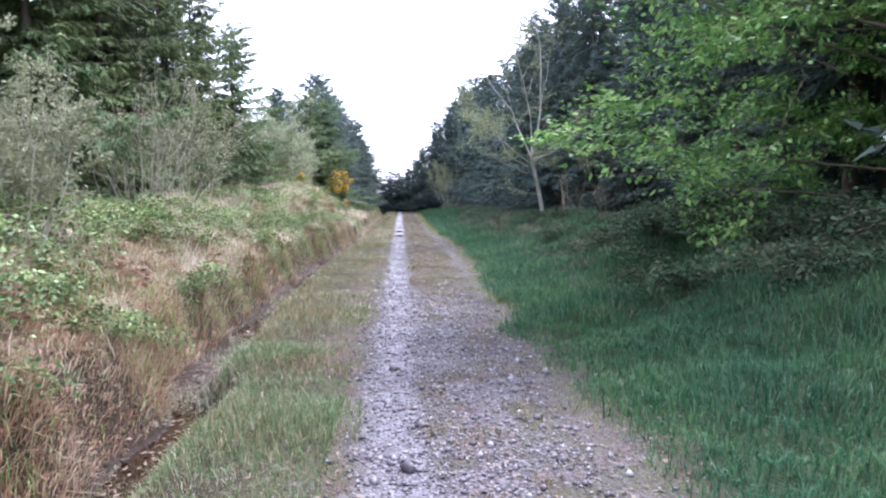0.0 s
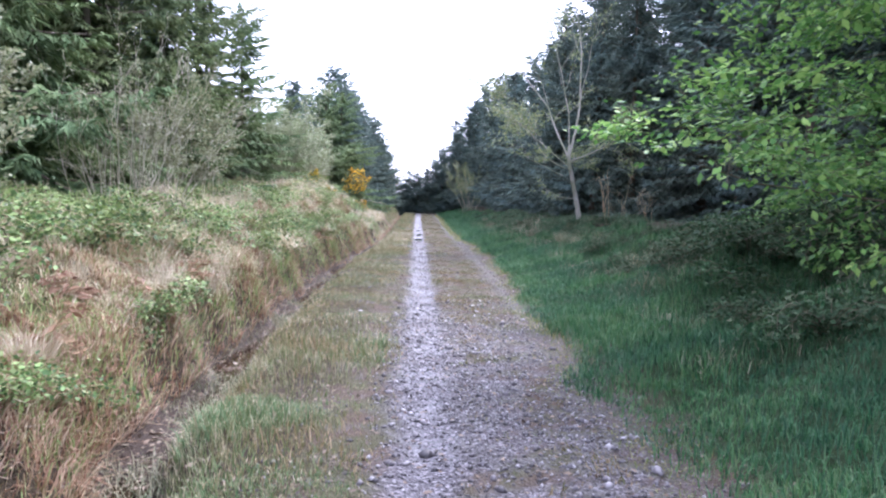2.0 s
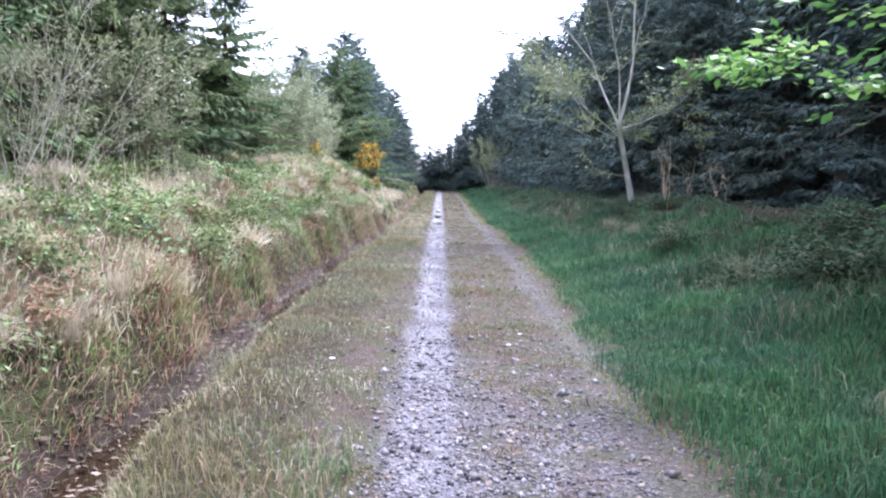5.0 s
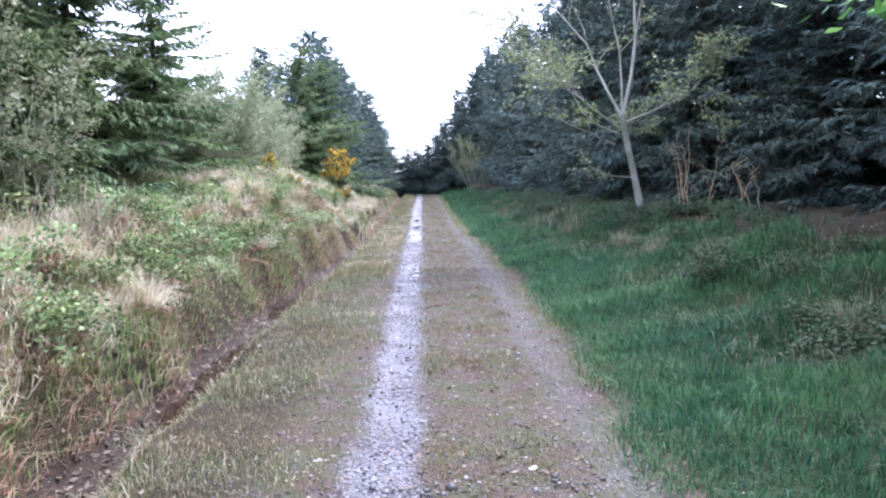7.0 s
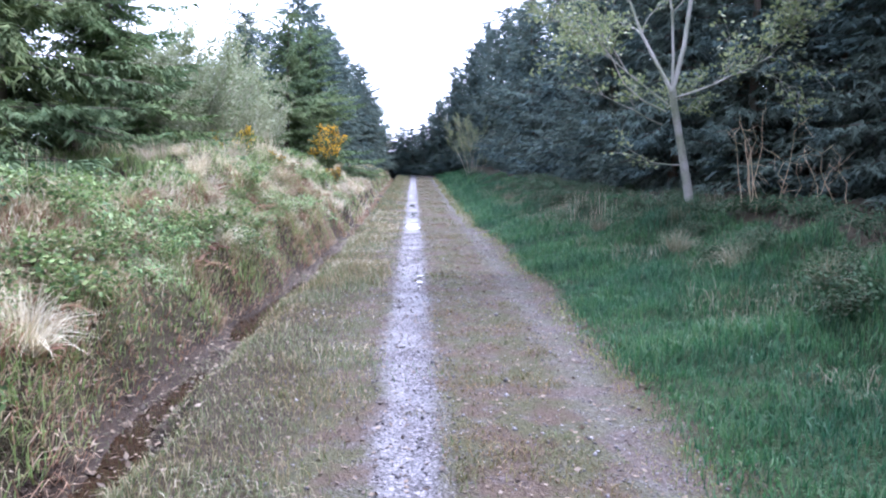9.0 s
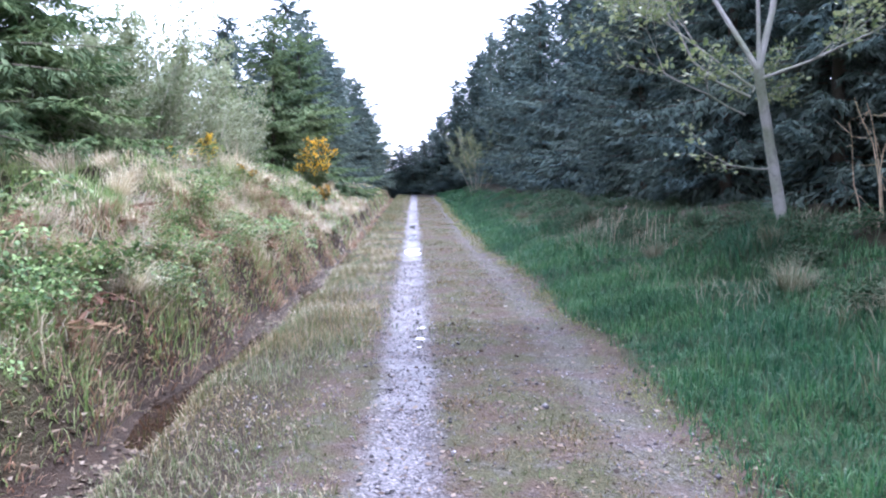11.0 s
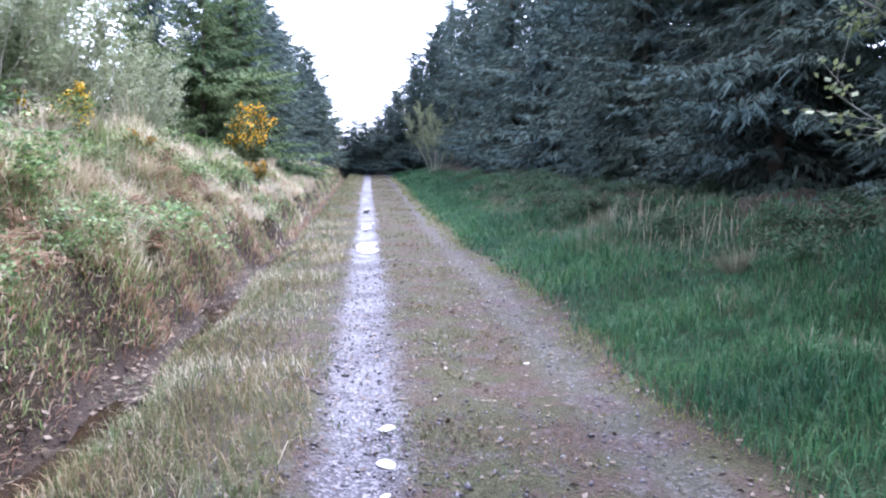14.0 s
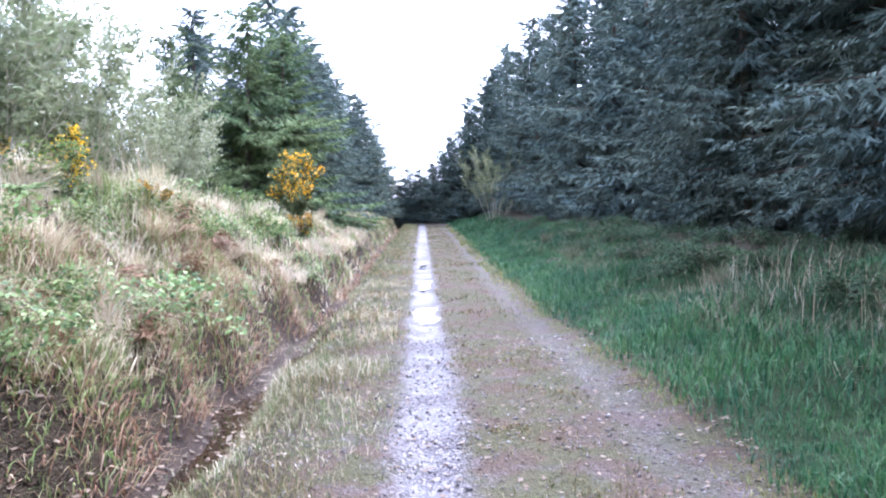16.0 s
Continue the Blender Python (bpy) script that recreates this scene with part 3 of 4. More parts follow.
def beech_tree():
    r = np.random.default_rng(52)
    root = new("beech_tree")
    limbs, tips, trunk = [], [], []
    for z in np.linspace(-0.4, 6.6, 9):
        trunk.append((0.12 * math.sin(z), 0.1 * math.cos(z * 0.8), z, 0.13 - 0.014 * max(z, 0)))
    V, F = tubes([trunk], 9)
    part("trunk", np_mesh("trunk", V, F, smooth=True), BROWN_BARK, root)
    for i in range(66):
        z = 0.3 + 6.5 * (i / 66) ** 1.15
        a = i * 2.4 + r.normal(0, 0.3)
        toward = 0.70 + 0.30 * math.cos(a - math.pi - 0.45)
        length = (5.0 - 0.36 * max(0, z - 2.6) - 0.25 * max(0, 1.7 - z)) * toward * r.uniform(0.8, 1.08)
        lines = []
        grow((0.1 * math.sin(z), 0.1, z), (math.cos(a), math.sin(a), 0.0 if z < 1.8 else 0.16), length, 0.03, 2, r, lines, tips, 2, 0.2, -0.03, 0.5, 0.9, 0.12)
        limbs.append(lines)
    tips = [t for t in tips if t[0][0] > -4.9 + 0.25 * math.sin(7 * t[0][2]) and t[0][1] > -2.4 and (t[0][1] < 1.7 or t[0][0] > -2.2) and t[0][2] > (1.15 if t[0][1] > 0.2 and t[0][0] < -3.0 else 0.0) + 0.15 * math.sin(3 * t[0][0])]
    limbs = [[ln for ln in lines if ln[-1][0] > -4.9 and -2.5 < ln[-1][1] < 2.0 and ln[-1][2] > (0.9 if ln[-1][1] > 0.2 and ln[-1][0] < -3.0 else 0.0)] for lines in limbs]
    limbs = [lines for lines in limbs if lines]
    leafed(root, limbs, tips, BROWN_BARK, BEECH, r, 5, 0.1, 3, 0.11, 0.3)
    root.matrix_basis = pose(7.1, 11.5, float(height(7.1, 11.5)) - 0.1)
    return tagged(root, "young beech with layered fresh bright green leaves", "tree")


beech_tree()


def pale_tree():
    """The leaning pale-barked tree with bare forked limbs and few leaves."""
    r = np.random.default_rng(63)
    root = new("pale_willow_tree")
    base = [(0.0, 0.0, -0.3, 0.085), (-0.1, 0, 0.3, 0.068), (-0.24, -0.06, 0.9, 0.058), (-0.40, -0.15, 1.55, 0.055), (-0.44, -0.18, 1.75, 0.058)]
    V, F = tubes([base], 9)
    part("trunk", np_mesh("trunk", V, F, smooth=True), PALE_BARK, root)
    limbs, tips = [], []
    fork = np.array(base[-1][:3])
    for lift, way, length, rad, kids in ((0, (-0.42, 0.0, 1.0), 3.4, 0.034, 2), (0, (0.12, -0.1, 1.0), 4.4, 0.044, 2), (0.02, (0.36, 0.2, 1.0), 3.6, 0.027, 2), (-0.12, (1.0, -0.2, 0.45), 1.9, 0.021, 3), (-0.3, (-0.9, 0.1, 0.6), 2.4, 0.018, 3), (-0.5, (-0.8, -0.3, 0.15), 1.8, 0.013, 2), (-0.2, (-0.7, 0.4, 0.5), 2.4, 0.016, 3), (-0.25, (0.8, 0.3, 0.3), 1.4, 0.013, 2)):
        lines = []
        along = np.array((-0.25 * lift * -1.0, 0.1 * -lift, lift))
        grow(fork + along - np.array([0, 0, 0.02]), way, length, rad, 2, r, lines, tips, kids, 0.26, 0.04, 0.5, 0.7)
        limbs.append(lines)
    lines = []
    limbs.append(lines)
    grow((-0.16, -0.03, 0.6), (-1.0, -0.1, -0.05), 1.1, 0.014, 1, r, lines, tips, 1, 0.2, 0.06)
    tips = [t for t in tips if r.random() < 0.62]
    leafed(root, limbs, tips, PALE_BARK, YOUNG, r, 3, 0.075, 5, 0.09, 0.8)
    root.matrix_basis = pose(4.52, 24.6, float(height(4.52, 24.6)) - 0.02)
    return tagged(root, "leaning pale-barked tree with bare forked limbs, sparse leaves", "tree")


pale_tree()


def stem_shrub(seed, tall, spread, stems, leaf, per_tip, wood, size=0.045):
    r = np.random.default_rng(seed)
    root = new("willow_shrub")
    lines, tips = [], []
    for i in range(stems):
        a = r.uniform(0, 6.28)
        k = spread * math.sqrt(r.random())
        way = (math.cos(a) * k * 0.42, math.sin(a) * k * 0.42, 1)
        grow((math.cos(a) * k * 0.55, math.sin(a) * k * 0.55, -0.1), way, tall * r.uniform(0.5, 1.05), r.uniform(0.009, 0.018), 2, r, lines, tips, 1, 0.16, 0.05, 0.45, 0.6)
    leafed(root, lines, tips, wood, leaf, r, per_tip, size, 3, 0.06, 0.8, ("stem", "foliage"))
    return root


SHRUBS = [stem_shrub(70, 2.1, 1.2, 34, WILLOW, 1, GREY_TWIG), stem_shrub(71, 2.6, 0.9, 18, YOUNG, 4, GREY_TWIG, 0.06), stem_shrub(72, 2.0, 1.1, 26, WILLOW, 4, GREY_TWIG, 0.065)]
scatter_trees(SHRUBS[:1], [(-4.35, 14.6, 1.0, 1.0)], "nearly bare grey-stemmed willow shrub on the bank", "bare shrubs")
scatter_trees(SHRUBS[2:], [(-5.1, 10.8, 0.8, 1.0), (-3.7, 8.4, 0.7, 1.0), (-5.0, 19.4, 1.15, 1.0), (-5.0, 29.6, 1.25, 1.0), (-5.6, 31.6, 1.2, 1.0), (-6.1, 34.2, 1.05, 1.0), (-5.3, 38.0, 0.7, 0.9), (-4.9, 27.6, 0.8, 1.0), (-6.6, 36.5, 1.1, 1.0), (-4.6, 31.2, 1.0, 1.1), (-4.5, 33.4, 0.95, 1.0), (-5.0, 35.6, 1.0, 1.0), (-6.3, 30.2, 1.2, 1.2), (-6.9, 33.0, 1.2, 1.2)], "grey-green willow shrub with small new leaves", "leafy shrubs")
scatter_trees(SHRUBS[1:2], [(3.9, 62.0, 1.0, 1.15), (-2.6, 78.0, 1.1, 1.4)], "light green young broadleaf sapling by the conifers", "saplings")


def gorse(seed):
    r = np.random.default_rng(seed)
    root = new("gorse_bush")
    lines, tips = [], []
    for i in range(16):
        a, k = r.uniform(0, 6.28), r.uniform(0.1, 0.6)
        grow((0.15 * math.cos(a), 0.15 * math.sin(a), -0.05), (math.cos(a) * k, math.sin(a) * k, 1), r.uniform(0.5, 1.4), 0.014, 1, r, lines, tips, 2, 0.2, 0.03, 0.35, 0.7)
    leafed(root, lines, tips, BROWN_BARK, GORSE, r, 8, 0.07, 4, 0.055, 0.9, ("stem", "spiny_growth"))
    top = [t for t in tips if t[0][2] > 0.5]
    r.shuffle(top)
    P = np.repeat(np.array([t[0] for t in top[: len(top) * 2 // 5]]), 8, 0)
    P = P + r.normal(0, 0.04, P.shape)
    D = r.normal(0, 1, P.shape)
    V, F = leaves(P, D, r.normal(0, 1, P.shape), np.full(len(P), 0.06), np.full(len(P), 0.05), 0.2, 0.1)
    part("blossom", np_mesh("blossom", V, F), FLOWER, root, "golden yellow flowers")
    return root


scatter_trees([gorse(81), gorse(82)], [(-3.15, 39.9, 1.0, 1.15), (-3.85, 29.7, 0.62, 0.9), (-2.7, 38.3, 0.6, 0.8), (-3.2, 30.8, 0.3, 0.8)], "gorse bush in yellow flower on the bank", "gorse bushes")

for src, x, y, s, turn, tall in later:
    place_first(src, x, y, s, turn, tall)


# ---- undergrowth ----
def bramble(seed, stems, leaf_count, size, leaf=None):
    r = np.random.default_rng(seed)
    root = new("bramble_bush")
    lines, P = [], []
    for i in range(stems):
        a = r.uniform(0, 6.28)
        reach, top = r.uniform(0.4, 1.0) * size, r.uniform(0.25, 0.6) * size
        s = np.linspace(0, 1, 8)
        pts = np.stack([np.cos(a) * s * reach + r.normal(0, 0.02, 8), np.sin(a) * s * reach + r.normal(0, 0.02, 8), top * 4 * s * (1 - s * 0.85) * 0.6 - 0.05], 1)
        lines.append([(*p, 0.006 * (1 - 0.6 * k)) for p, k in zip(pts, s)])
        P.append(pts[1:])
    V, F = tubes(lines, 3)
    # Canes below the shade-darkened leaves are painted darker as well.
    tagged(part("cane", np_mesh("cane", V, F), BROWN_BARK if leaf else DRY_STEM, root), kind="stuff")
    P = np.concatenate(P)
    P = P[r.integers(0, len(P), leaf_count)] + r.normal(0, 0.07, (leaf_count, 3)) * size
    P[:, 2] = np.abs(P[:, 2]) * 0.95 + 0.02
    D = r.normal(0, 1, (leaf_count, 3)) * np.array([1, 1, 0.35])
    L = r.uniform(0.035, 0.075, leaf_count)
    V, F = leaves(P, D, np.array([0, 0, 1.0]) + r.normal(0, 0.45, (leaf_count, 3)), L, L * 0.7, 0.1, 0.2)
    part("foliage", np_mesh("foliage", V, F), leaf or BRAMBLE, root)
    return root


def tussock(seed, count, tall, material):
    r = np.random.default_rng(seed)
    a = r.uniform(0, 6.28, count)
    k = 0.13 * np.sqrt(r.random(count))
    V, Q, T = blades(np.cos(a) * k, np.sin(a) * k, np.full(count, -0.04), tall * r.uniform(0.45, 1.1, count), r.uniform(0.004, 0.009, count), r.uniform(0.3, 1.05, count), a, 0.5)
    ob = part("grass_tussock", np_mesh("grass_tussock", V, Q, T), material)
    return ob


def bracken(seed):
    r = np.random.default_rng(seed)
    root = new("dead_bracken")
    for i in range(9):
        a, ln = r.uniform(0, 6.28), r.uniform(0.35, 0.75)
        t = np.linspace(0, 1, 10)
        rise = r.uniform(0.1, 0.35)
        pts = np.stack([np.cos(a) * t * ln, np.sin(a) * t * ln, rise * np.sin(t * 2.6) + 0.02 - 0.1 * t], 1)
        V, F = tubes([[(*p, 0.004) for p in pts]], 3)
        side = np.array([-np.sin(a), np.cos(a), -0.25])
        P = np.concatenate([pts[2:], pts[2:]])
        D = np.concatenate([side * g + np.array([np.cos(a), np.sin(a), 0]) * 0.4 + r.normal(0, 0.3, (8, 3)) for g in (-1, 1)])
        L = np.tile(0.17 * (1.15 - t[2:]) + 0.03, 2)
        V2, F2 = leaves(P, D, np.array([0, 0, 1.0]) + r.normal(0, 0.4, P.shape), L, L * 0.3, 0.2, 0.25)
        part("frond", np_mesh("frond", np.concatenate([V, V2]), F, F2 + len(V)), BRACKEN, root)
    return root


def strew(sources, spots, label, category, group):
    done = set()
    for i, (x, y, s, tx, ty) in enumerate(spots):
        k = i % len(sources)
        m = pose(x, y, float(height(x, y)) - 0.01, tx, ty, (i * 97) % 360) @ Matrix.Diagonal((s, s, s, 1))
        if k in done:
            ob = copy_thing(sources[k], Matrix.Identity(4))
        else:
            ob = sources[k]
            done.add(k)
        tagged(ob, label, category, group)
        moves.append((ob, m))


moves = []
r = np.random.default_rng(17)
spots = []
for y in np.concatenate([np.arange(3.6, 10, 0.42), np.arange(10, 40, 0.6)]):
    for _ in range(2):
        x = ditch_x(y) - 0.5 - 2.1 * r.random() ** 1.3
        if patch_w(x, y) > -0.35:
            spots.append((x, y + r.normal(0, 0.3), r.uniform(0.6, 1.0), 0, 22))
for y in np.arange(4.2, 8, 0.4):
    spots.append((ditch_x(y) - r.uniform(0.6, 1.5), y, r.uniform(0.5, 0.8), 0, 22))
for y in np.arange(4.5, 13, 0.35):
    spots.append((ditch_x(y) - r.uniform(1.5, 2.9), y, r.uniform(0.8, 1.1), 0, 10))
for y in np.arange(18.5, 28, 0.4):
    spots.append((ditch_x(y) - r.uniform(0.6, 1.1), y, r.uniform(0.45, 0.75), 0, 24))
strew([bramble(90 + k, 14, 800, 0.9) for k in range(3)], spots, "low bramble with dark green leaves on the bank", "bramble", "brambles on the bank")
spots = []
for y in np.arange(7, 42, 0.8):
    for _ in range(2):
        x = right_edge(y) + r.uniform(1.7, 3.4)
        spots.append((x + 0.2, y + r.normal(0, 0.3), r.uniform(0.65, 1.05) if y < 15 else r.uniform(0.4, 0.75), 0, -10))
for y in np.arange(8.2, 14.5, 0.55):
    spots.append((r.uniform(4.4, 6.6), y, r.uniform(1.1, 1.6), 0, -6))
strew([bramble(95 + k, 14, 1300, 0.95, SHADE_DARK) for k in range(3)], spots, "bramble thicket below the conifers, shade put into its leaf colour", "bramble", "brambles under the conifers")
spots = []
for y in np.concatenate([np.arange(4, 9, 0.8), np.arange(9, 48, 0.33)]):
    x = ditch_x(y) - r.uniform(0.45, 2.4)
    spots.append((x, y, r.uniform(0.5, 0.95), 0, 20))
strew([tussock(100 + k, 300, 0.62, STRAW) for k in range(4)], spots, "dry straw-coloured grass tussock drooping on the bank", "grass", "straw tussocks")
spots = []
for y in np.arange(14, 46, 1.7):
    x = right_edge(y) + r.uniform(1.5, 2.8)
    spots.append((x, y, r.uniform(0.5, 0.95), 0, -8))
strew([tussock(110 + k, 260, 0.6, WITHERED) for k in range(2)], spots, "withered grass tussock in the shaded verge", "grass", "tussocks in the verge")
spots = []
for y in np.arange(3.5, 34, 0.85):
    x = ditch_x(y) - r.uniform(0.45, 1.3)
    spots.append((x, y, r.uniform(0.5, 0.85), 0, 25))
strew([bracken(120 + k) for k in range(3)], spots, "collapsed rust-brown dead bracken above the ditch", "bracken", "dead bracken")
for ob, m in moves:
    ob.matrix_basis = m


def stuff(name, material, label, category, *groups):
    """Joins blade groups (x, y, lengths, widths, lean) into one mesh."""
    V, Q, T, base = [], [], [], 0
    for x, y, L, W, B in groups:
        v, q, t = blades(x, y, height(x, y) - 0.01, L, W, B)
        V.append(v), Q.append(q + base), T.append(t + base)
        base += len(v)
    ob = part(name, np_mesh(name, np.concatenate(V), np.concatenate(Q), np.concatenate(T)), material)
    return tagged(ob, label, category, kind="stuff")


def field(n, y0, y1, x0, x1, keep):
    """Random places between two edges given as functions of y, thinned by keep(x, y)."""
    y = rng.uniform(y0, y1, n)
    a, b = x0(y), x1(y)
    x = a + (b - a) * rng.random(n)
    k = rng.random(n) < keep(x, y)
    return x[k], y[k]


def group(n, y0, y1, x0, x1, keep, tall, wide, lean):
    x, y = field(n, y0, y1, x0, x1, keep)
    m = len(x)
    k = 0.75 + 0.3 * patch_w(x, y) + 0.3 * mid_w(x + 3, y)
    return x, y, rng.uniform(*tall, m) * np.clip(k, 0.4, 1.5), rng.uniform(*wide, m), rng.uniform(*lean, m)


lush_keep = lambda x, y: np.clip((x - right_edge(y)) * 4 + 0.12 + 0.25 * mid_w(x, y), 0, 1)
stuff("verge_grass", LUSH, "lush green grass along the shaded verge", "grass",
      group(125000, 3, 26, lambda y: right_edge(y) - 0.12, lambda y: right_edge(y) + 2.9, lush_keep, (0.10, 0.25), (0.005, 0.010), (0.15, 0.9)),
      group(40000, 26, 50, lambda y: right_edge(y) - 0.12, lambda y: right_edge(y) + 2.9, lush_keep, (0.12, 0.28), (0.008, 0.015), (0.15, 0.9)),
      group(12000, 50, 90, lambda y: right_edge(y) - 0.12, lambda y: right_edge(y) + 2.4, lush_keep, (0.14, 0.3), (0.02, 0.035), (0.15, 0.8)))
stuff("edge_grass", EDGE, "short yellow-green grass along the track's edge", "grass",
      group(26000, 3, 34, lambda y: right_edge(y) - 0.28, lambda y: right_edge(y) + 0.3, lambda x, y: np.clip(1.1 - 4 * np.abs(x - right_edge(y) - 0.02) + 0.4 * mid_w(x, y), 0, 1), (0.03, 0.10), (0.003, 0.006), (0.2, 1.0)),
      group(8000, 34, 70, lambda y: right_edge(y) - 0.25, lambda y: right_edge(y) + 0.25, lambda x, y: 0.8 + 0 * x, (0.05, 0.12), (0.009, 0.016), (0.2, 1.0)))
stuff("worn_grass", MIDGRASS, "short worn grass and moss between the ruts", "grass",
      group(80000, 3, 30, lambda y: 0.2 + 0 * y, lambda y: right_edge(y) + 0.05, lambda x, y: np.clip(0.55 + 0.5 * mid_w(x, y) - 1.1 * np.exp(-((x - 1.4) / 0.2) ** 2) - 0.75 * ramp(y, 14, 10), 0.02, 1), (0.02, 0.065), (0.004, 0.008), (0.4, 1.1)),
      group(90000, 3, 30, lambda y: -0.9 + 0 * y, lambda y: right_edge(y) + 0.05, lambda x, y: np.clip(-0.25 + 1.3 * clump_w(x, y) - 1.5 * np.exp(-(x / 0.3) ** 2) - 0.5 * np.exp(-((x - 1.35) / 0.2) ** 2), 0, 1), (0.03, 0.1), (0.004, 0.008), (0.3, 1.1)),
      group(16000, 30, 70, lambda y: 0.2 + 0 * y, lambda y: right_edge(y), lambda x, y: np.clip(0.7 + 0.4 * mid_w(x, y) - 0.7 * np.exp(-((x - 1.4) / 0.2) ** 2), 0.02, 1), (0.03, 0.08), (0.01, 0.02), (0.2, 0.9)))
left_keep = lambda x, y: np.clip((-0.28 - x) * 1.6 + 0.1 + 0.45 * mid_w(x, y) + 0.2 * ramp(y, 10, 6), 0.03, 1)
stuff("fresh_grass", FRESH, "fresh green grass tufts beside the ditch", "grass",
      group(26000, 3, 11, lambda y: ditch_x(y) + 0.3, lambda y: -0.35 + 0 * y, lambda x, y: np.clip(-0.1 + 0.9 * mid_w(x, y) + 0.5 * ramp(y, 10, 6), 0, 1), (0.06, 0.19), (0.004, 0.008), (0.15, 0.9)),
      group(12000, 11, 32, lambda y: ditch_x(y) + 0.3, lambda y: 1.2 + 0 * y, lambda x, y: np.clip(-0.5 + 0.9 * mid_w(x + 5, y), 0, 1), (0.03, 0.10), (0.004, 0.007), (0.15, 0.8)))
stuff("ditch_side_grass", VERGE, "mixed green and straw grass beside the ditch", "grass",
      group(60000, 3, 30, lambda y: ditch_x(y) + 0.26, lambda y: -0.2 + 0 * y, left_keep, (0.04, 0.2), (0.003, 0.007), (0.2, 1.0)),
      group(15000, 30, 75, lambda y: ditch_x(y) + 0.1, lambda y: -0.2 + 0 * y, left_keep, (0.08, 0.22), (0.01, 0.02), (0.2, 1.0)))
bank_keep = lambda x, y: np.clip(0.6 + 0.6 * patch_w(x + 9, y), 0.1, 1)
stuff("bank_grass", BANKGREEN, "tangled green grass on the bank", "grass",
      group(85000, 3, 34, lambda y: ditch_x(y) - 4.0, lambda y: ditch_x(y) - 0.26, bank_keep, (0.12, 0.38), (0.006, 0.013), (0.2, 1.0)),
      group(15000, 34, 80, lambda y: ditch_x(y) - 3.2, lambda y: ditch_x(y) - 0.2, bank_keep, (0.2, 0.45), (0.015, 0.03), (0.2, 1.0)))
stuff("ditch_growth", BANKGREEN, "coarse green growth hanging over the ditch", "grass",
      group(22000, 12, 30, lambda y: ditch_x(y) - 1.4, lambda y: ditch_x(y) - 0.38, lambda x, y: np.clip(0.5 + 0.7 * mid_w(x + 2, y), 0.1, 1), (0.1, 0.3), (0.007, 0.014), (0.5, 1.2)))
stuff("bank_straw", STRAW, "bleached dry grass matted over the bank", "grass",
      group(62000, 3, 34, lambda y: ditch_x(y) - 3.8, lambda y: ditch_x(y) - 0.45, lambda x, y: np.clip(0.45 - 0.8 * patch_w(x + 9, y), 0.05, 1) * (0.45 + 0.55 * ramp(y, 7, 12)), (0.15, 0.5), (0.005, 0.012), (0.4, 1.1)),
      group(14000, 34, 80, lambda y: ditch_x(y) - 3.0, lambda y: ditch_x(y) - 0.15, lambda x, y: np.clip(0.5 - 0.5 * patch_w(x + 9, y), 0.1, 1), (0.2, 0.5), (0.012, 0.025), (0.3, 1.0)))
stuff("hanging_straw", STRAW, "bleached grass hanging down the ditch bank", "grass",
      group(26000, 9, 36, lambda y: ditch_x(y) - 1.7, lambda y: ditch_x(y) - 0.5, lambda x, y: np.clip(0.35 + 0.8 * mid_w(x + 6, y), 0, 1), (0.15, 0.42), (0.005, 0.011), (0.8, 1.3)))
stuff("ditch_bank_litter", DEADGRASS, "matted brown dead grass over the ditch bank", "grass",
      group(60000, 3, 34, lambda y: ditch_x(y) - 1.5, lambda y: ditch_x(y) - 0.22, lambda x, y: np.clip(0.75 + 0.5 * mid_w(x, y), 0.2, 1), (0.12, 0.4), (0.006, 0.012), (0.5, 1.2)),
      group(34000, 3, 9, lambda y: ditch_x(y) - 1.9, lambda y: ditch_x(y) - 0.22, lambda x, y: 0.9 + 0 * x, (0.1, 0.36), (0.004, 0.009), (0.5, 1.2)),
      group(9000, 34, 75, lambda y: ditch_x(y) - 1.4, lambda y: ditch_x(y), lambda x, y: 1 + 0 * x, (0.12, 0.36), (0.012, 0.022), (0.4, 1.1)))
stuff("ditch_grass", WITHERED, "dull withered grass growing in the muddy ditch", "grass",
      group(15000, 3, 20.5, lambda y: ditch_x(y) - 0.3, lambda y: ditch_x(y) + 0.3, lambda x, y: np.clip(0.45 + 0.6 * mid_w(x + 4, y), 0.05, 1), (0.05, 0.2), (0.004, 0.009), (0.3, 1.1)),
      group(6000, 20.5, 36, lambda y: ditch_x(y) - 0.32, lambda y: ditch_x(y) + 0.3, lambda x, y: np.clip(0.1 + 0.7 * mid_w(x + 4, y), 0.03, 1), (0.05, 0.17), (0.004, 0.009), (0.3, 1.1)))
stuff("verge_straw", STRAW, "pale dry grass tufts along the ditch edge", "grass",
      group(6500, 24, 38, lambda y: ditch_x(y) + 0.3, lambda y: -0.35 + 0 * y, lambda x, y: np.clip(0.3 + 0.8 * mid_w(x, y), 0, 1), (0.08, 0.24), (0.003, 0.006), (0.2, 1.0)),
      group(9000, 3, 24, lambda y: ditch_x(y) + 0.2, lambda y: -0.35 + 0 * y, lambda x, y: np.clip(0.1 + 0.8 * mid_w(x, y), 0, 1), (0.07, 0.18), (0.003, 0.006), (0.3, 1.0)))
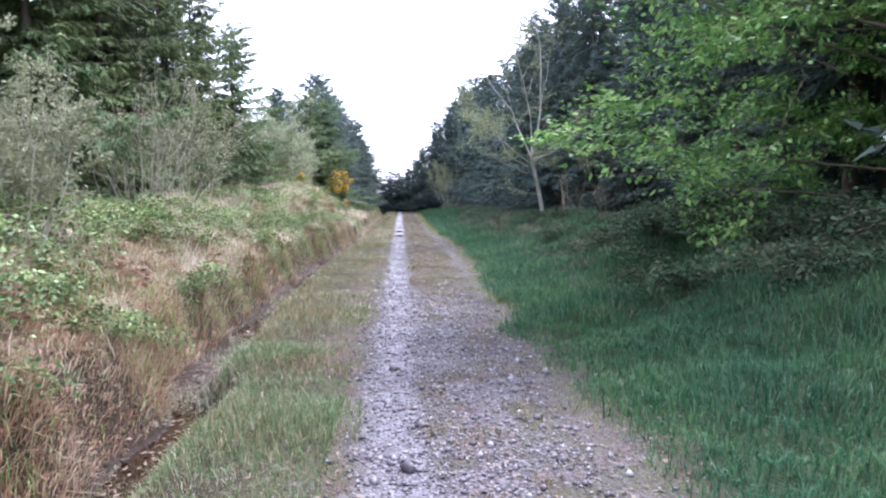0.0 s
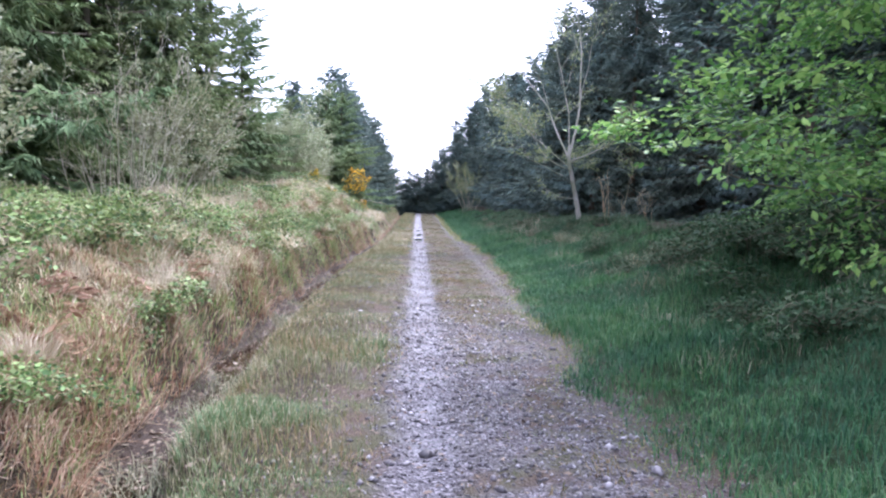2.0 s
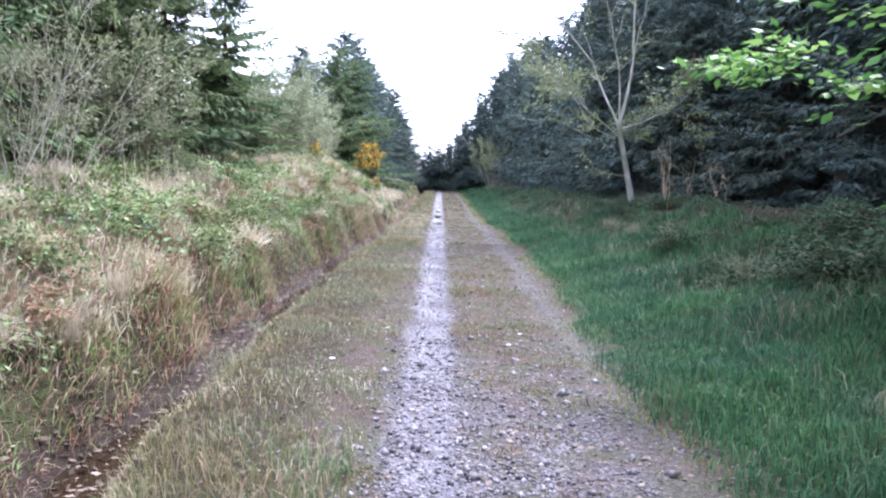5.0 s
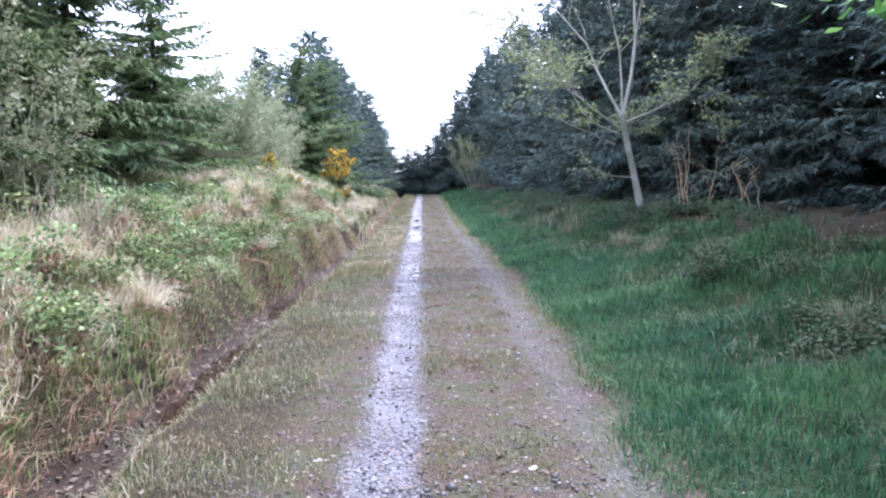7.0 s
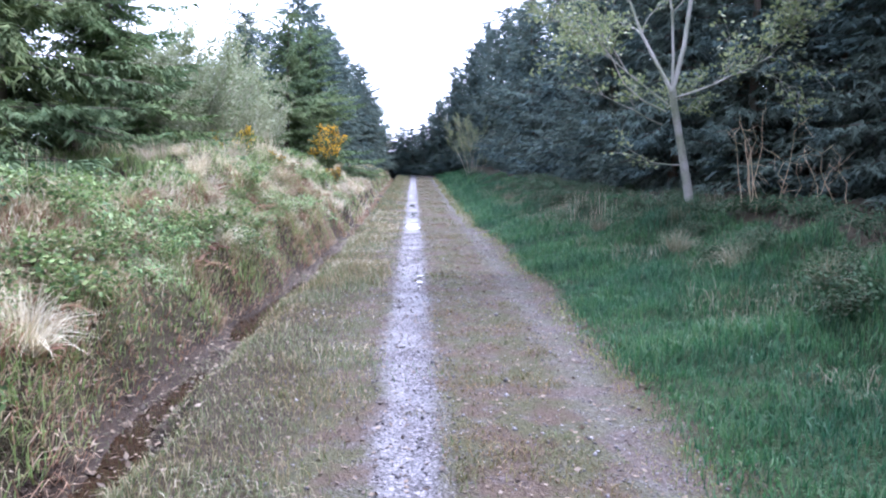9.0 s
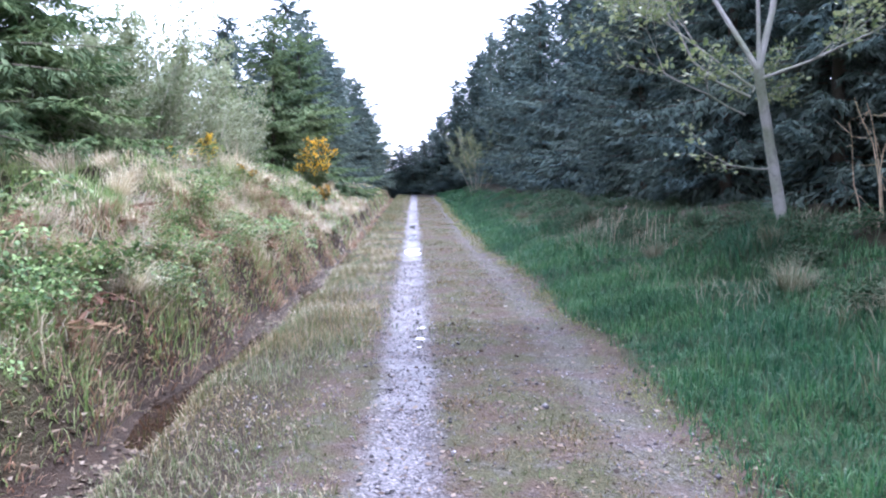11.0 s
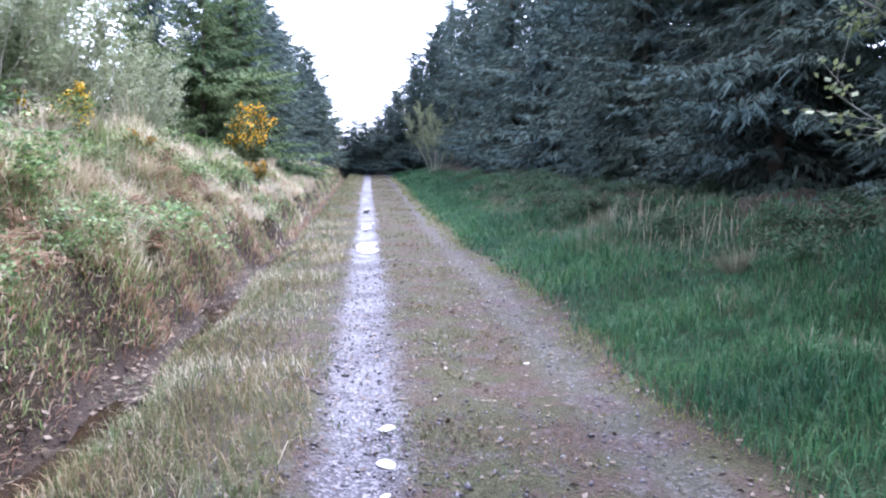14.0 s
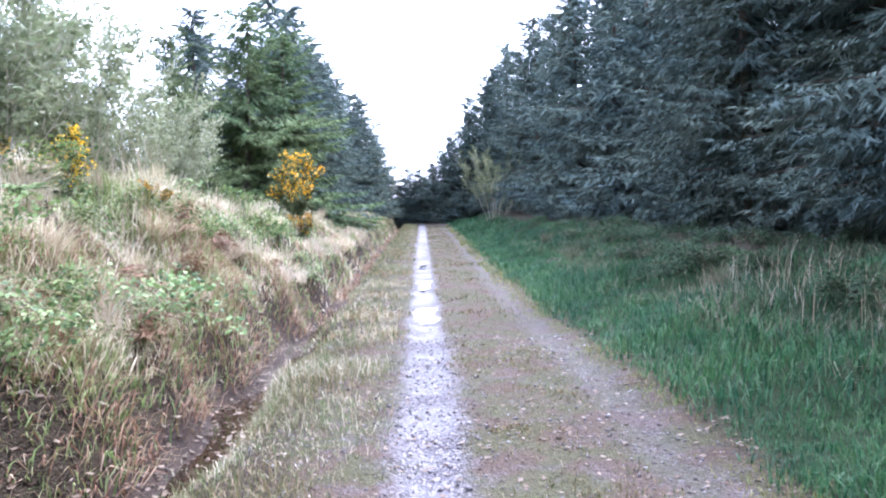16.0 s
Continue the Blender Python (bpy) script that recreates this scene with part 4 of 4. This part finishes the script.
stuff("tall_seed_grass", STRAW, "tall dry grass stalks standing along the bank crest", "grass",
      group(900, 9, 40, lambda y: ditch_x(y) - 2.6, lambda y: ditch_x(y) - 1.3, lambda x, y: np.clip(0.3 + patch_w(x, y), 0, 1), (0.5, 0.95), (0.006, 0.011), (0.05, 0.35)),
      group(170, 26, 32, lambda y: right_edge(y) + 1.6, lambda y: right_edge(y) + 2.4, lambda x, y: 1 + 0 * x, (0.35, 0.85), (0.005, 0.009), (0.05, 0.75)))
stuff("verge_dry_grass", WITHERED, "pale withered grass mixed into the shaded verge", "grass",
      group(26000, 9, 46, lambda y: right_edge(y) + 1.0, lambda y: right_edge(y) + 3.4, lambda x, y: np.clip(0.25 + 0.8 * mid_w(x + 7, y), 0.02, 1), (0.15, 0.42), (0.005, 0.010), (0.3, 1.1)))
# Undergrowth in the same darkened green, with the shade in its colour.
stuff("forest_edge_growth", SHADE_DARK, "thin growth under the conifers, shade put into its colour", "undergrowth",
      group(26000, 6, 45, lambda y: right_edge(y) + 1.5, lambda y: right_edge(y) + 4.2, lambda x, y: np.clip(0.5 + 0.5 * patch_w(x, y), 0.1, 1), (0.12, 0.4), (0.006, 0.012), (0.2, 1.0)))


def dead_stalk(seed):
    r = np.random.default_rng(seed)
    ln = r.uniform(0.9, 1.5)
    bend = r.normal(0, 0.2)
    line = [(bend * s * s * ln, 0.1 * s * r.normal(), s * ln - 0.05, 0.009 * (1 - 0.6 * s)) for s in np.linspace(0, 1, 7)]
    lines = [line]
    for s in r.uniform(0.3, 0.95, 5):
        p = np.array((bend * s * s * ln, 0, s * ln))
        d = r.normal(0, 0.12, 3)
        lines.append([(*p, 0.004), (*(p + d + np.array([0, 0, -0.05])), 0.002)])
    V, F = tubes(lines, 4)
    return part("dead_stalk", np_mesh("dead_stalk", V, F), DRY_STEM)


r = np.random.default_rng(29)
for k in range(12):
    x, y = 5.0 + r.uniform(-0.2, 1.0), 22.2 + r.uniform(0, 2.0)
    ob = tagged(dead_stalk(200 + k), "dry brown dead stalk standing before the dark conifers", "stalk", "dead stalks")
    ob.matrix_basis = pose(x, y, float(height(x, y)), r.normal(0, 6), r.normal(-6, 8), r.uniform(0, 360))


# ---- gravel, fallen leaves, twigs ----
def gravel(n, y0, y1, x0, x1, size, name, label):
    x, y = rng.uniform(x0, x1, n), rng.uniform(y0, y1, n)
    keep = rng.random(n) < np.clip(0.25 + 0.9 * np.exp(-(x / 0.3) ** 2) + 0.3 * np.exp(-((x - 1.4) / 0.25) ** 2) + 0.55 * ramp(y, 14, 10) * (x > 0.1) * (x < 1.15) + 0.2 * mid_w(x, y), 0.05, 1)
    x, y = x[keep], y[keep]
    n = len(x)
    s = size * np.exp(rng.normal(0, 0.45, n))
    base = np.array([(1, 0, 0), (0, 1, 0), (-1, 0, 0), (0, -1, 0), (0, 0, 0.7), (0, 0, -0.5)], float)
    v = base[None] * s[:, None, None] * rng.uniform(0.6, 1.2, (n, 6, 1))
    a = rng.uniform(0, 6.28, n)
    c, sn = np.cos(a)[:, None], np.sin(a)[:, None]
    vx = v[..., 0] * c - v[..., 1] * sn * 0.7
    vy = v[..., 0] * sn + v[..., 1] * c * 0.7
    P = np.stack([vx + x[:, None], vy + y[:, None], v[..., 2] + (height(x, y) + s * 0.15)[:, None]], -1)
    f = np.array([(0, 1, 4), (1, 2, 4), (2, 3, 4), (3, 0, 4), (1, 0, 5), (2, 1, 5), (3, 2, 5), (0, 3, 5)])
    F = (np.arange(n)[:, None, None] * 6 + f[None]).reshape(-1, 3)
    ob = part(name, np_mesh(name, P.reshape(-1, 3), F), STONE)
    return tagged(ob, label, "gravel", kind="stuff")


gravel(46000, 3, 30, -1.1, 1.7, 0.0085, "gravel", "loose grey stone chippings on the wet track")
gravel(9000, 3, 14, -0.4, 1.3, 0.014, "coarse_gravel", "coarse angular grey stones bedded in the track")
n = 12000
x, y = rng.uniform(-2.6, 1.9, n), rng.uniform(3, 30, n)
P = np.stack([x, y, height(x, y) + 0.008], 1)
D = rng.normal(0, 1, (n, 3)) * np.array([1, 1, 0.15])
L = rng.uniform(0.02, 0.055, n)
V, F = leaves(P, D, np.array([0, 0, 1.0]) + rng.normal(0, 0.3, (n, 3)), L, L * 0.6, 0.15, 0.1)
tagged(part("fallen_leaves", np_mesh("fallen_leaves", V, F), DEADLEAF), "brown dead leaves scattered over the track", "leaves", kind="stuff")
n = 9000
y = rng.uniform(3, 36, n)
x = ditch_x(y) + rng.normal(0, 0.22, n)
P = np.stack([x, y, np.maximum(height(x, y), -0.385 - 0.2 * ramp(y, 26, 34)) + 0.01], 1)
D = rng.normal(0, 1, (n, 3)) * np.array([1, 1, 0.2])
L = rng.uniform(0.03, 0.08, n)
V, F = leaves(P, D, np.array([0, 0, 1.0]) + rng.normal(0, 0.35, (n, 3)), L, L * 0.55, 0.15, 0.1)
tagged(part("ditch_leaves", np_mesh("ditch_leaves", V, F), DEADLEAF), "sodden brown dead leaves lying in the ditch", "leaves", kind="stuff")
for k, (x, y, ln, a) in enumerate(((-1.35, 24.3, 0.25, 40), (-1.8, 23.6, 0.4, 70), (-1.6, 25.6, 0.35, 100), (-1.9, 13.4, 0.4, 80), (-1.7, 7.6, 0.45, 60), (0.04, 15.99, 0.16, 20), (-0.45, 15.1, 0.14, 10), (1.6, 27.28, 0.3, 15), (-1.0, 23.5, 0.2, 60), (0.84, 14.2, 0.1, 30))):
    r = np.random.default_rng(300 + k)
    line = [((s - 0.5) * ln, 0.012 * r.normal(), 0.006 + 0.006 * abs(r.normal()), 0.006 * (1.1 - 0.6 * s)) for s in np.linspace(0, 1, 6)]
    fork = [(line[3][0], line[3][1], line[3][2], 0.004), (line[3][0] + ln * 0.2, ln * 0.22, 0.012, 0.002)]
    V, F = tubes([line, fork], 5)
    ob = tagged(part("twig", np_mesh("twig", V, F), BROWN_BARK), "small brown broken twig lying on the track", "twig", "fallen twigs")
    ob.matrix_basis = pose(x, y, float(height(x, y)), 0, 0, a)


def flat_stone(seed, x, y, size):
    """A low, worn, pale stone."""
    r = np.random.default_rng(seed)
    bm = bmesh.new()
    bmesh.ops.create_icosphere(bm, subdivisions=2, radius=1.0)
    for v in bm.verts:
        k = 1 + 0.16 * noise.noise(v.co * 1.7 + Vector((seed, 0, 0)))
        v.co = Vector((v.co.x * size * k, v.co.y * size * 0.7 * k, v.co.z * size * 0.16 * k))
    me = bpy.data.meshes.new("flat_stone")
    bm.to_mesh(me)
    bm.free()
    ob = tagged(part("flat_stone", me, PALE_STONE), "pale flat stone pressed into the wheel rut", "stone", "flat stones")
    ob.matrix_basis = pose(x, y, float(height(x, y)) + size * 0.08, 0, 0, r.uniform(0, 180))


PALE_STONE = bark("pale_stone", (0.3, 0.29, 0.3), (0.6, 0.58, 0.6), 25, 0.5)
for k, (x, y, size) in enumerate(((0.13, 23.15, 0.055), (0.11, 22.72, 0.06), (0.1, 22.4, 0.03), (-0.42, 14.4, 0.03), (0.85, 14.1, 0.035), (-0.8, 13.2, 0.03), (1.1, 24.3, 0.025), (0.7, 13.7, 0.03))):
    flat_stone(400 + k, x, y, size)
